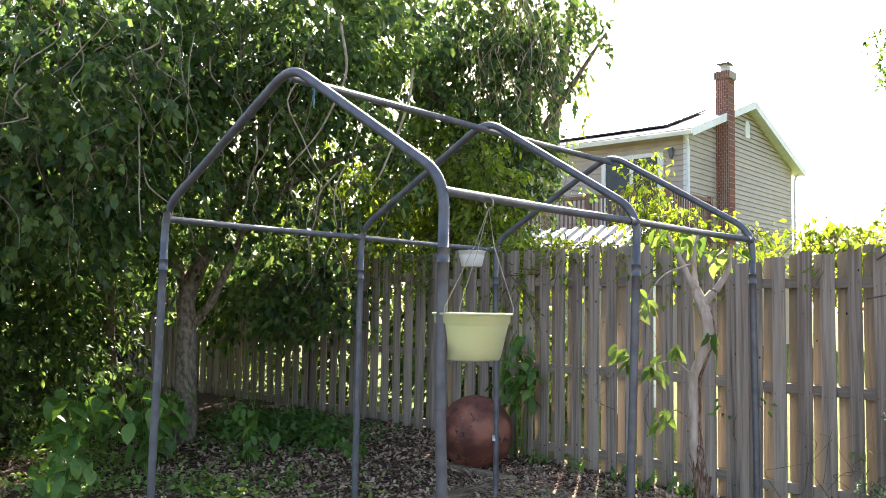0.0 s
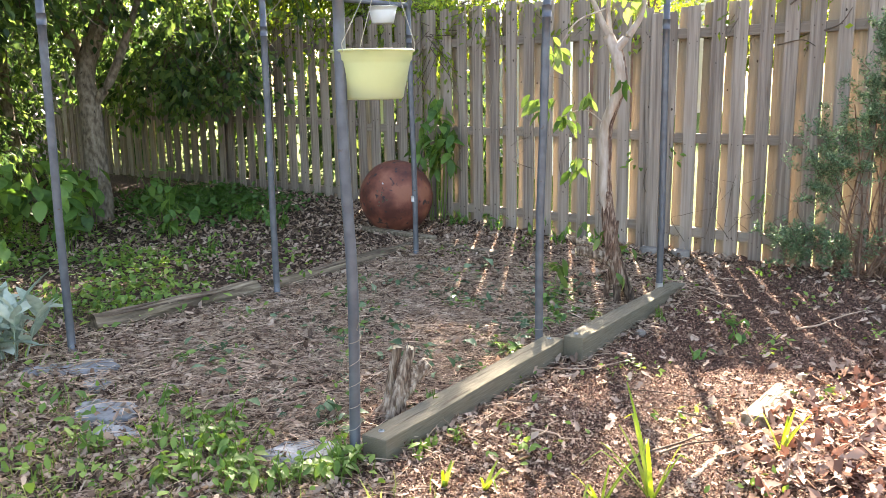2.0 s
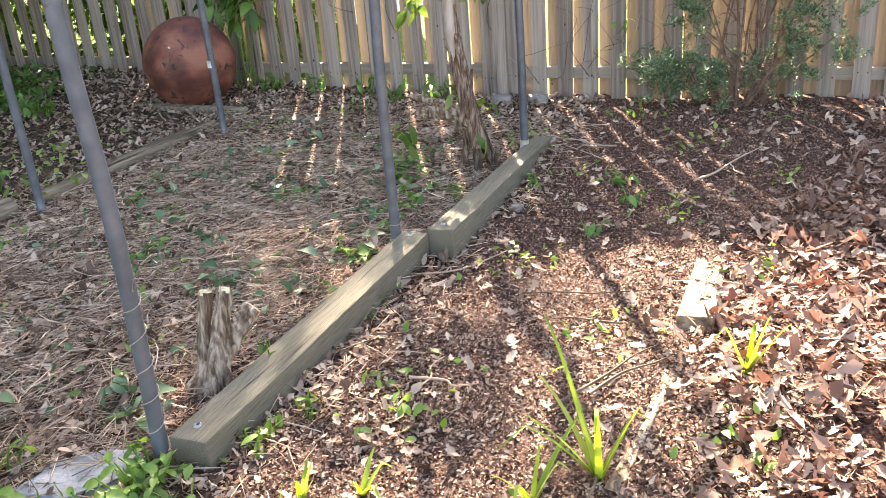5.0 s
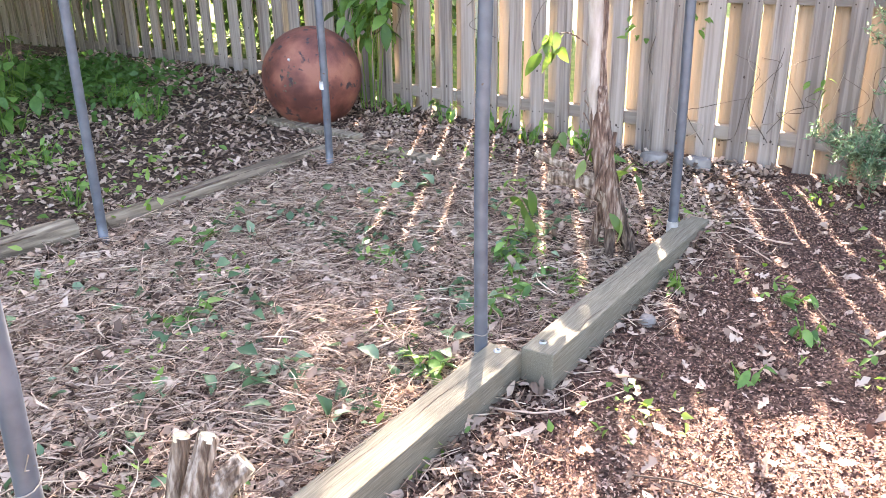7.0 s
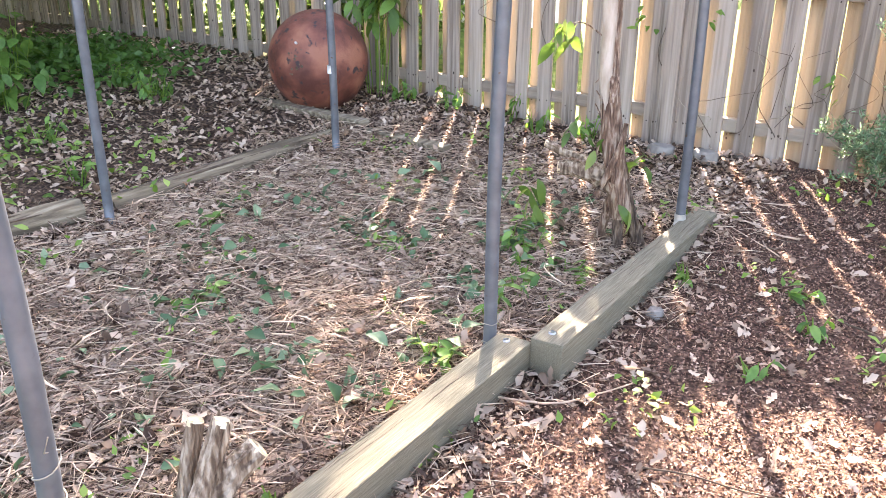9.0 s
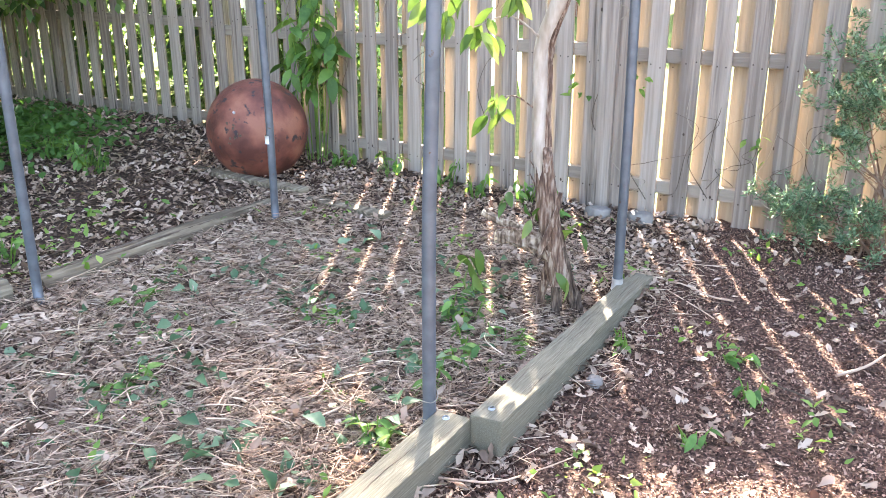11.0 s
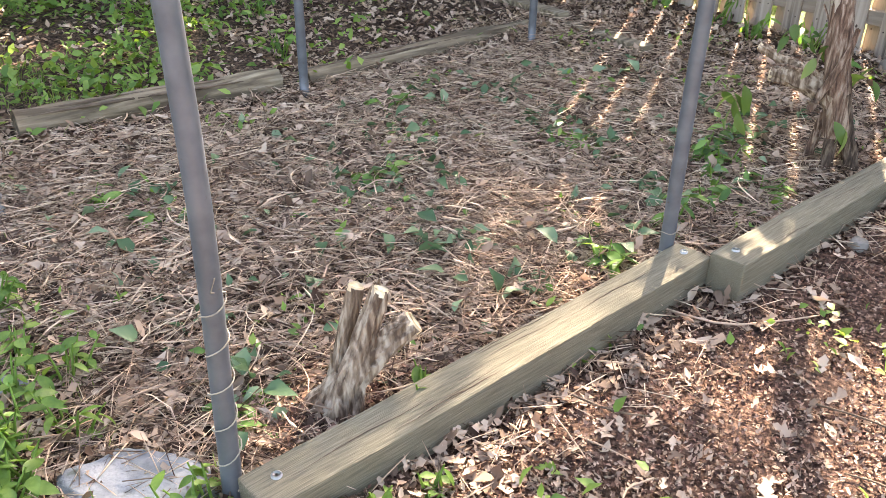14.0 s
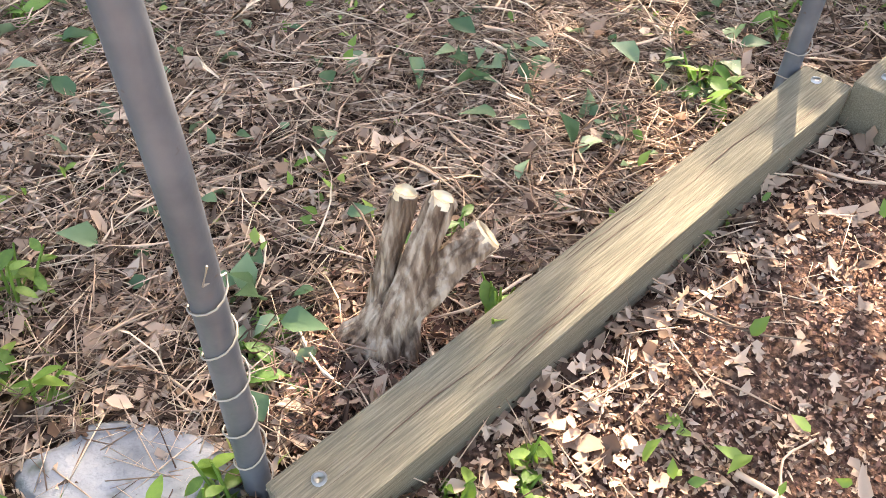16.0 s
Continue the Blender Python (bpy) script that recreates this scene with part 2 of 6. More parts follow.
def ground_material():
    """Brown soil, tan straw ground under the frame, red-brown mulch to its side, and moss-green tints, with a strong crumb bump."""
    m = bpy.data.materials.new("soil_and_litter")
    m.use_nodes = True
    n, l = m.node_tree.nodes, m.node_tree.links
    bsdf = n["Principled BSDF"]
    ge = n.new("ShaderNodeNewGeometry")
    pos = ge.outputs["Position"]

    def noise_at(scale, detail=6):
        t = n.new("ShaderNodeTexNoise")
        t.inputs["Scale"].default_value, t.inputs["Detail"].default_value = scale, detail
        l.new(pos, t.inputs["Vector"])
        return t.outputs[0]

    def ramp_of(src, cols, lo=0.35, hi=0.65):
        r = n.new("ShaderNodeValToRGB")
        for k, c in enumerate(cols):
            at = lo + (hi - lo) * k / (len(cols) - 1)
            e = r.color_ramp.elements[k] if k < 2 else r.color_ramp.elements.new(at)
            e.position, e.color = at, (*c, 1)
        l.new(src, r.inputs[0])
        return r.outputs[0]

    def mixed(f, a, b):
        x = n.new("ShaderNodeMix")
        x.data_type = "RGBA"
        l.new(f, x.inputs[0])
        l.new(a, x.inputs[6])
        l.new(b, x.inputs[7])
        return x.outputs[2]

    straw = ramp_of(noise_at(55), [(0.02, 0.012, 0.008), (0.06, 0.036, 0.024), (0.17, 0.112, 0.076)])
    mulch = ramp_of(noise_at(75), [(0.025, 0.013, 0.009), (0.075, 0.04, 0.027), (0.18, 0.11, 0.078)])
    far = ramp_of(noise_at(9), [(0.05, 0.085, 0.012), (0.085, 0.13, 0.018), (0.12, 0.155, 0.03)])
    sp = n.new("ShaderNodeSeparateXYZ")
    l.new(pos, sp.inputs[0])
    wob = n.new("ShaderNodeMath")
    wob.operation = "MULTIPLY_ADD"
    l.new(noise_at(2.2), wob.inputs[0])
    wob.inputs[1].default_value = 0.8
    l.new(sp.outputs[0], wob.inputs[2])
    edge = n.new("ShaderNodeMapRange")
    edge.inputs[1].default_value, edge.inputs[2].default_value = 0.35, 0.62
    l.new(wob.outputs[0], edge.inputs[0])
    near = mixed(edge.outputs[0], straw, mulch)
    behind = n.new("ShaderNodeMapRange")
    behind.inputs[1].default_value, behind.inputs[2].default_value = 4.4, 4.9
    l.new(sp.outputs[1], behind.inputs[0])
    l.new(mixed(behind.outputs[0], near, far), bsdf.inputs["Base Color"])
    bsdf.inputs["Roughness"].default_value = 0.95
    bsdf.inputs["Specular IOR Level"].default_value = 0.2
    bp = n.new("ShaderNodeBump")
    bp.inputs["Strength"].default_value, bp.inputs["Distance"].default_value = 1.0, 0.012
    l.new(noise_at(60, 8), bp.inputs["Height"])
    l.new(bp.outputs[0], bsdf.inputs["Normal"])
    return m


M_KNOT = material("dark_knot", [(0.03, 0.02, 0.015), (0.09, 0.06, 0.04)], 0.8, scale=90, bump=0)
M_BRICK, M_GROUND = brick_material(), ground_material()


# ---- builders ----
def mesh_of(name, verts, faces, mat, smooth=False):
    me = bpy.data.meshes.new(name)
    me.from_pydata(verts, [], faces)
    me.materials.append(mat)
    if smooth:
        me.shade_smooth()
    me.update()
    return me


def part(name, me, parent, label="", m=None):
    ob = new(name, me)
    ob.parent = parent
    if m is not None:
        ob.matrix_basis = m
    return tagged(ob, label)


def thing(name, label, category, group="", kind="", at=(0, 0, 0), me=None):
    ob = new(name, me)
    ob.location = at
    return tagged(ob, label, category, group, kind)


def box_data(x0, x1, y0, y1, z0, z1, bevel=0.0):
    bm = bmesh.new()
    bmesh.ops.create_cube(bm, size=1)
    for v in bm.verts:
        v.co = Vector(((x0 + x1) / 2 + v.co.x * (x1 - x0), (y0 + y1) / 2 + v.co.y * (y1 - y0), (z0 + z1) / 2 + v.co.z * (z1 - z0)))
    if bevel:
        bmesh.ops.bevel(bm, geom=bm.edges[:], offset=bevel, segments=2, affect="EDGES", profile=0.6)
    return bm


def done(name, bm, mat, smooth=False):
    me = bpy.data.meshes.new(name)
    bm.to_mesh(me)
    bm.free()
    me.materials.append(mat)
    if smooth:
        me.shade_smooth()
    return me


def box(name, mat, *a, bevel=0.0):
    return done(name, box_data(*a, bevel=bevel), mat)


def tube_data(points, radii, sides=8, wobble=0.0, caps=True):
    """Vertices and faces of a tube along points."""
    pts = [Vector(p) for p in points]
    verts, faces = [], []
    up = Vector((0.31, 0.17, 0.93))
    for i, p in enumerate(pts):
        d = (pts[min(i + 1, len(pts) - 1)] - pts[max(i - 1, 0)]).normalized()
        a = d.cross(up if abs(d.dot(up)) < 0.95 else Vector((1, 0, 0))).normalized()
        b = d.cross(a)
        r = radii[i] if isinstance(radii, (list, tuple)) else radii
        for s in range(sides):
            th = 2 * math.pi * s / sides
            k = r * (1 + (wobble * noise.noise(Vector((math.cos(th) * 2 + p.x * 3, math.sin(th) * 2 + p.y * 3, p.z * 4))) if wobble else 0))
            verts.append(tuple(p + k * (math.cos(th) * a + math.sin(th) * b)))
    for i in range(len(pts) - 1):
        for s in range(sides):
            t = (s + 1) % sides
            faces.append((i * sides + s, i * sides + t, (i + 1) * sides + t, (i + 1) * sides + s))
    if caps:
        faces.append(tuple(range(sides)))
        faces.append(tuple((len(pts) - 1) * sides + s for s in reversed(range(sides))))
    return verts, faces


def join_data(datas):
    V, F = [], []
    for v, f in datas:
        k = len(V)
        V.extend(v)
        F.extend(tuple(i + k for i in q) for q in f)
    return V, F


def tube(name, mat, points, radii, sides=10, wobble=0.0):
    return mesh_of(name, *tube_data(points, radii, sides, wobble), mat, smooth=True)


def bent(points, radius=0.09, steps=5):
    """A polyline with its inner corners rounded."""
    pts = [Vector(p) for p in points]
    outp = [pts[0]]
    for a, b, c in zip(pts, pts[1:], pts[2:]):
        p, q = b + (a - b).normalized() * radius, b + (c - b).normalized() * radius
        for k in range(steps + 1):
            t = k / steps
            outp.append((1 - t) ** 2 * p + 2 * t * (1 - t) * b + t * t * q)
    outp.append(pts[-1])
    return outp


LEAF_V = np.array([(0, 0, 0), (-0.2, 0.22, 0.05), (-0.27, 0.5, 0.06), (0, 1, -0.14), (0.27, 0.5, 0.06), (0.2, 0.22, 0.05), (0, 0.45, 0.0)])
LEAF_F = [(0, 6, 1), (1, 6, 2), (2, 6, 3), (3, 6, 4), (4, 6, 5), (5, 6, 0)]
SMALL_V = np.array([(0, 0, 0), (-0.25, 0.45, 0.05), (0, 1, -0.1), (0.25, 0.45, 0.05)])
SMALL_F = [(0, 2, 1), (0, 3, 2)]
OAK_V = np.array([(0, 0, 0.0), (-0.16, 0.2, 0.03), (-0.09, 0.3, 0.02), (-0.31, 0.46, 0.09), (-0.12, 0.56, 0.02), (-0.27, 0.78, 0.09), (0, 1, 0.1),
                  (0.27, 0.78, 0.1), (0.12, 0.56, 0.02), (0.31, 0.46, 0.1), (0.09, 0.3, 0.02), (0.16, 0.2, 0.03), (0, 0.5, -0.02)])
OAK_F = [(k, (k + 1) % 12, 12) for k in range(12)]
CURL_V = np.array([(0, 0, 0.02), (-0.22, 0.3, 0.16), (-0.2, 0.7, 0.2), (0, 1.0, 0.12), (0.22, 0.65, 0.15), (0.24, 0.28, 0.1), (0, 0.35, -0.02), (0, 0.7, 0.0)])
CURL_F = [(0, 6, 1), (1, 6, 7, 2), (2, 7, 3), (3, 7, 4), (4, 7, 6, 5), (5, 6, 0)]
BLADE_V = np.array([(-0.02, 0, 0), (0.02, 0, 0), (-0.018, 0.5, 0.1), (0.018, 0.5, 0.1), (0, 1, -0.05)])
BLADE_F = [(0, 1, 3, 2), (2, 3, 4)]
STEM_V = np.array([(-0.5, 0, 0), (0.5, 0, 0), (0, 0, 0.8), (-0.5, 0.5, 0.5), (0.5, 0.5, 0.5), (0, 0.5, 1.4), (-0.4, 1, 0), (0.4, 1, 0), (0, 1, 0.7)])
STEM_F = [(0, 1, 4, 3), (1, 2, 5, 4), (2, 0, 3, 5), (3, 4, 7, 6), (4, 5, 8, 7), (5, 3, 6, 8), (6, 7, 8), (2, 1, 0)]


def turns(yaw, pitch, roll):
    cy, sy, cp, sp, cr, sr = np.cos(yaw), np.sin(yaw), np.cos(pitch), np.sin(pitch), np.cos(roll), np.sin(roll)
    z, o = np.zeros_like(yaw), np.ones_like(yaw)
    rz = np.stack([np.stack([cy, -sy, z], -1), np.stack([sy, cy, z], -1), np.stack([z, z, o], -1)], 1)
    rx = np.stack([np.stack([o, z, z], -1), np.stack([z, cp, -sp], -1), np.stack([z, sp, cp], -1)], 1)
    ry = np.stack([np.stack([cr, z, sr], -1), np.stack([z, o, z], -1), np.stack([-sr, z, cr], -1)], 1)
    return rz @ rx @ ry


def scatter(name, V, F, pos, yaw, pitch, roll, size, mat, jitter=0.12, smooth=False):
    """One mesh of many small pieces: V, F placed at pos, turned and scaled (size: n or n x 3)."""
    nn = len(pos)
    size = np.asarray(size, float)
    if size.ndim == 1:
        size = np.repeat(size[:, None], 3, 1)
    R = turns(np.asarray(yaw), np.asarray(pitch), np.asarray(roll))
    loc = V[None] * (1 + jitter * rng.standard_normal((nn, len(V), 3))) * size[:, None, :]
    P = np.einsum("nij,nkj->nki", R, loc) + np.asarray(pos)[:, None, :]
    starts, tot, idx = [], [], []
    for f in F:
        idx.append(f)
        tot.append(len(f))
    flat = np.concatenate([np.array(f) for f in F])
    loops = (flat[None] + (np.arange(nn) * len(V))[:, None]).ravel()
    totals = np.tile(np.array(tot), nn)
    me = bpy.data.meshes.new(name)
    me.vertices.add(nn * len(V))
    me.vertices.foreach_set("co", P.ravel())
    me.loops.add(len(loops))
    me.loops.foreach_set("vertex_index", loops.astype(np.int32))
    me.polygons.add(len(totals))
    me.polygons.foreach_set("loop_start", np.concatenate([[0], np.cumsum(totals)[:-1]]).astype(np.int32))
    me.polygons.foreach_set("loop_total", totals.astype(np.int32))
    me.materials.append(mat)
    me.update(calc_edges=True)
    me.validate()
    return me


def smooth_step(a, b, v):
    t = np.clip((v - a) / (b - a), 0, 1)
    return t * t * (3 - 2 * t)


def gz(x, y):
    """Height of the ground."""
    x, y = np.asarray(x, float), np.asarray(y, float)
    z = -0.105 + 0.085 * smooth_step(1.8, 4.2, y) + 0.05 * smooth_step(-1.3, -2.3, x) + 0.15 * smooth_step(-2.2, -5, x) * smooth_step(1, 4, y)
    z = z + 0.03 * smooth_step(0.6, 1.6, x) + 0.10 * np.exp(-((x - 1.75) ** 2 + (y - 0.75) ** 2) / 0.35) + 0.05 * np.exp(-((x - 1.5) ** 2 + (y - 2.0) ** 2) / 0.3)
    z = z + 0.008 * np.sin(5.1 * x + 1.3) * np.sin(4.3 * y + 0.4) + 0.005 * np.sin(11 * x - 3 * y) * np.sin(9 * y + 2 * x)
    return z


def g1(x, y):
    return float(gz(x, y))


def scatter_ground(name, n, where, V, F, mat, size, tilt=0.4, lift=(0.0, 0.02), jitter=0.15, upright=0.0):
    """Pieces strewn over the ground; where(x, y) gives their density between 0 and 1."""
    (x0, x1, y0, y1), dens = where
    m = int(n * 8)
    x, y = rng.uniform(x0, x1, m), rng.uniform(y0, y1, m)
    keep = rng.random(m) < dens(x, y)
    x, y = x[keep][:n], y[keep][:n]
    k = len(x)
    pos = np.stack([x, y, gz(x, y) + rng.uniform(lift[0], lift[1], k)], 1)
    s = rng.uniform(size[0], size[1], k)
    return scatter(name, V, F, pos, rng.uniform(0, 6.283, k), upright + tilt * rng.standard_normal(k), tilt * rng.standard_normal(k), s, mat, jitter)


# ---- ground ----
def build_ground():
    xs = np.concatenate([-np.geomspace(400, 9.5, 16), np.arange(-9.3, 4.0, 0.07), np.geomspace(4.3, 400, 16)])
    ys = np.concatenate([-np.geomspace(400, 4.6, 16), np.arange(-4.4, 5.5, 0.07), np.geomspace(5.8, 400, 18)])
    X, Y = np.meshgrid(xs, ys)
    Z = gz(np.clip(X, -9, 4), np.clip(Y, -4, 5)) + 0.006 * rng.standard_normal(X.shape)
    nx, ny = len(xs), len(ys)
    verts = np.stack([X.ravel(), Y.ravel(), Z.ravel()], 1).tolist()
    faces = [(j * nx + i, j * nx + i + 1, (j + 1) * nx + i + 1, (j + 1) * nx + i) for j in range(ny - 1) for i in range(nx - 1)]
    return thing("ground", "brown soil covered with leaf litter, straw and bark mulch", "ground", kind="structure", me=mesh_of("ground", verts, faces, M_GROUND, True))


build_ground()

# ---- fence: shadowbox boards on both sides of three rails ----
FENCE_X0, FENCE_X1, FENCE_JOINT = -15.0, 4.8, -0.52


def fence_y(x):
    """The front of the rails; the fence runs almost along x and swings a little away past the joint post."""
    return 4.36 if x > FENCE_JOINT else 4.375 - 0.022 * (x - FENCE_JOINT)


def fence_top(x):
    if x > FENCE_JOINT:
        return 1.965 + 0.115 * min(1, (x - FENCE_JOINT) / 1.2)
    return 2.13 - 0.12 * max(0, 1 + (x - FENCE_JOINT) / 0.8) + 0.02 * min(4, -x - 4) * (x < -4)


def board_mesh(w, mat):
    """A rough-sawn board, 1 m high, that cups a little and has a clipped, uneven top."""
    t = 0.008
    V, F = [], []
    levels = (0.0, 0.3, 0.7, 0.985, 1.0)
    for k, z in enumerate(levels):
        s = random.uniform(-0.003, 0.003)
        c = 0.008 if k == 4 else 0.0
        for x, y in ((-w / 2 + c, -t), (0, -t - 0.0015), (w / 2 - c, -t), (w / 2 - c, t), (-w / 2 + c, t)):
            V.append((x + s, y, z))
    for k in range(4):
        for j in range(5):
            a, b = k * 5 + j, k * 5 + (j + 1) % 5
            F.append((a, b, b + 5, a + 5))
    F += [(4, 3, 2, 1, 0), (20, 21, 22, 23, 24)]
    n_wood = len(F)
    for zr in (0.075, 0.455, 0.865):
        for sx in (-0.28, 0.28):
            cx, cz, k = sx * w + random.uniform(-0.006, 0.006), zr + random.uniform(-0.008, 0.008), len(V)
            V += [(cx + 0.0045 * math.cos(a), -t - 0.0035, cz + 0.0024 * math.sin(a)) for a in np.linspace(0, 2 * math.pi, 7)[:-1]]
            F.append(tuple(range(k, k + 6)))
    for _ in range(random.randint(0, 3)):
        cx, cz, k, s = random.uniform(-0.35, 0.35) * w, random.uniform(0.05, 0.95), len(V), random.uniform(0.004, 0.009)
        V += [(cx + s * math.cos(a), -t - 0.003, cz + 0.7 * s * math.sin(a)) for a in np.linspace(0, 2 * math.pi, 9)[:-1]]
        F.append(tuple(range(k, k + 8)))
    me = mesh_of("board", V, F, mat)
    me.materials.append(M_KNOT)
    for p in me.polygons[n_wood:]:
        p.material_index = 1
    return me


def build_fence():
    fence = thing("fence", "weathered grey-brown wooden shadowbox fence with uneven board tops", "fence", kind="")
    front = [board_mesh(w, M_FENCE) for w in (0.099, 0.101, 0.103, 0.105, 0.107, 0.109, 0.102, 0.104)]
    back = [board_mesh(w, M_INNER) for w in (0.102, 0.105, 0.107, 0.109, 0.112)]
    rail = 0.055
    left = [-0.83 - 0.192 * k for k in range(74)]
    right = [-0.232 + 0.19 * k for k in range(27)]
    rows = [(cx, 0) for cx in left + [-0.622, -0.427] + right]
    rows += [(cx - 0.098, 1) for cx in left] + [(-0.728, 1), (-0.335, 1)] + [(cx + 0.095, 1) for cx in right]
    for cx, row in rows:
        meshes, dy = ((front, -0.0115), (back, rail + 0.0115))[row]
        cx += random.uniform(-0.006, 0.006)
        z0 = g1(max(cx, -9), 4.35) + random.uniform(-0.05, 0.0)
        h = fence_top(cx) + random.uniform(-0.025, 0.025) - z0
        m = pose(cx, fence_y(cx) + dy, z0, random.uniform(-0.3, 0.3), random.uniform(-0.45, 0.45), 1.3 if cx < FENCE_JOINT else 0) @ Matrix.Diagonal((1, 1, h, 1))
        part("board", random.choice(meshes), fence, m=m)
    for za in (0.16, 0.94, 1.78):
        for a, b in ((FENCE_X0, -11.2), (-11.2, -8.8), (-8.8, -6.4), (-6.4, -4.0), (-4.0, -2.1), (-2.1, FENCE_JOINT - 0.05), (FENCE_JOINT + 0.05, 2.1), (2.1, FENCE_X1)):
            ya, yb = fence_y(a + 0.01), fence_y(b - 0.01)
            z = za + (0.02 if a < FENCE_JOINT else 0) + (0.06 if a < -4 else 0)
            me = box("rail", M_RAIL, 0, b - a - 0.01, 0.0, rail, -0.04, 0.04, bevel=0.004)
            part("rail", me, fence, m=pose(a + 0.005, ya + 0.0, z, 0, random.uniform(-0.3, 0.3), math.degrees(math.atan2(yb - ya, b - a))))
    pm = box("post", M_FENCE, -0.045, 0.045, -0.045, 0.045, 0, 1, bevel=0.006)
    part("post", pm, fence, "thick weathered fence post", pose(FENCE_JOINT, 4.345, -0.05) @ Matrix.Diagonal((1.15, 1, 2.0, 1)))
    for px in (-2.1, -4.0, -6.4, -8.8, -11.2, 2.1):
        part("post", pm, fence, m=pose(px, fence_y(px) + rail + 0.07, -0.05) @ Matrix.Diagonal((1, 1, 2.0, 1)))
    return fence


# ---- canopy frame ----
def spread(points, n=10):
    """A smooth curve through a few points."""
    p = [Vector(q) for q in points]
    p = [p[0] * 2 - p[1]] + p + [p[-1] * 2 - p[-2]]
    o = []
    for i in range(1, len(p) - 2):
        for t in np.linspace(0, 1, n, endpoint=False):
            a, b, c, d = p[i - 1:i + 3]
            o.append(0.5 * (2 * b + (c - a) * t + (2 * a - 5 * b + 4 * c - d) * t * t + (3 * b - a - 3 * c + d) * t ** 3))
    o.append(p[-2])
    return o


POSTS = {  # foot x, y and eave x, y
    "front_near": ((0.0, 0.0), (-0.01, 0.015)), "mid_near": ((-0.003, 1.522), (0.02, 1.545)), "back_near": ((0.083, 3.027), (0.067, 3.022)),
    "front_far": ((-2.128, -0.027), (-2.094, -0.02)), "mid_far": ((-2.12, 1.5), (-2.113, 1.502)), "back_far": ((-2.063, 3.009), (-2.096, 3.011))}
EAVE, RIDGE_Z, RIDGE_X = 2.06, 2.69, -1.007


def build_canopy():
    can = thing("canopy_frame", "bare grey-blue steel tube frame of a peaked garden canopy", "canopy frame")
    r = 0.0225
    for row in ("front", "mid", "back"):
        (ax, ay), (bx, by) = POSTS[row + "_near"]
        (cx, cy), (dx, dy) = POSTS[row + "_far"]
        ridge = (RIDGE_X, (by + dy) / 2, RIDGE_Z + 0.03)
        for sx, sy, tx, ty in ((ax, ay, bx, by), (cx, cy, dx, dy)):
            lo, hi = g1(sx, sy) - 0.05, 1.79
            mx, my = sx + (tx - sx) * 0.87, sy + (ty - sy) * 0.87
            kink = 0.012 if (row, sx) == ("front", ax) else 0.0   # this post is slightly bowed
            part("post", tube("post", M_TUBE, spread([(sx, sy, lo), (sx + kink, sy + kink, 0.6), ((sx + mx) / 2, (sy + my) / 2, 1.15), (mx, my, hi)], 4), r, 14), can)
            part("post_sleeve", tube("post_sleeve", M_TUBE, [(mx, my, hi - 0.05), (mx, my, hi + 0.01)], r + 0.003, 14), can)
        p = [(ax + (bx - ax) * 0.87, ay + (by - ay) * 0.87, 1.79), (bx, by, EAVE + 0.03), ridge, (dx, dy, EAVE + 0.03), (cx + (dx - cx) * 0.87, cy + (dy - cy) * 0.87, 1.79)]
        part("arch", tube("arch", M_TUBE, bent(p, 0.13, 7), r, 14), can)
    for side in ("near", "far"):
        f, m, b = (POSTS[k + "_" + side][1] for k in ("front", "mid", "back"))
        for u, v in ((f, m), (m, b)):
            part("purlin", tube("purlin", M_TUBE, [(u[0], u[1], EAVE - 0.03), ((u[0] + v[0]) / 2, (u[1] + v[1]) / 2, EAVE - 0.034), (v[0], v[1], EAVE - 0.03)], 0.019, 12), can)
            part("joint_ring", tube("joint_ring", M_TUBE, [(v[0], v[1] - 0.09, EAVE - 0.03), (v[0], v[1] - 0.02, EAVE - 0.03)], 0.0225, 12), can)
    ys = [(POSTS[k + "_near"][1][1] + POSTS[k + "_far"][1][1]) / 2 for k in ("front", "mid", "back")]
    for u, v in zip(ys, ys[1:]):
        part("ridge_tube", tube("ridge_tube", M_TUBE, [(RIDGE_X, u, RIDGE_Z - 0.03), (RIDGE_X, v, RIDGE_Z - 0.03)], 0.019, 12), can)
    sx, sy = POSTS["back_far"][0]
    nx, ny = POSTS["back_near"][0]
    part("foot_collar", tube("foot_collar", M_BAND, [(nx, ny, -0.06), (nx, ny, 0.03)], 0.0265, 14), can, "pale collar at the post's foot")
    part("band", tube("band", M_BAND, [(sx - 0.007, sy, 0.45), (sx - 0.008, sy, 0.497)], 0.0265, 14), can, "pale tape wrapped round the post")
    return can


build_canopy()


def coil(x, y, z0, z1, turns_n, r, wob, lean=(0, 0)):
    pts = []
    n = int(turns_n * 14)
    for k in range(n + 1):
        t = k / n
        a = turns_n * 2 * math.pi * t
        rr = r + wob * (0.5 + 0.5 * noise.noise(Vector((t * 9, x, z1))))
        pts.append((x + rr * math.cos(a) + lean[0] * t, y + rr * math.sin(a) + lean[1] * t, z0 + (z1 - z0) * t + 0.012 * noise.noise(Vector((t * 14, 2, y)))))
    return pts


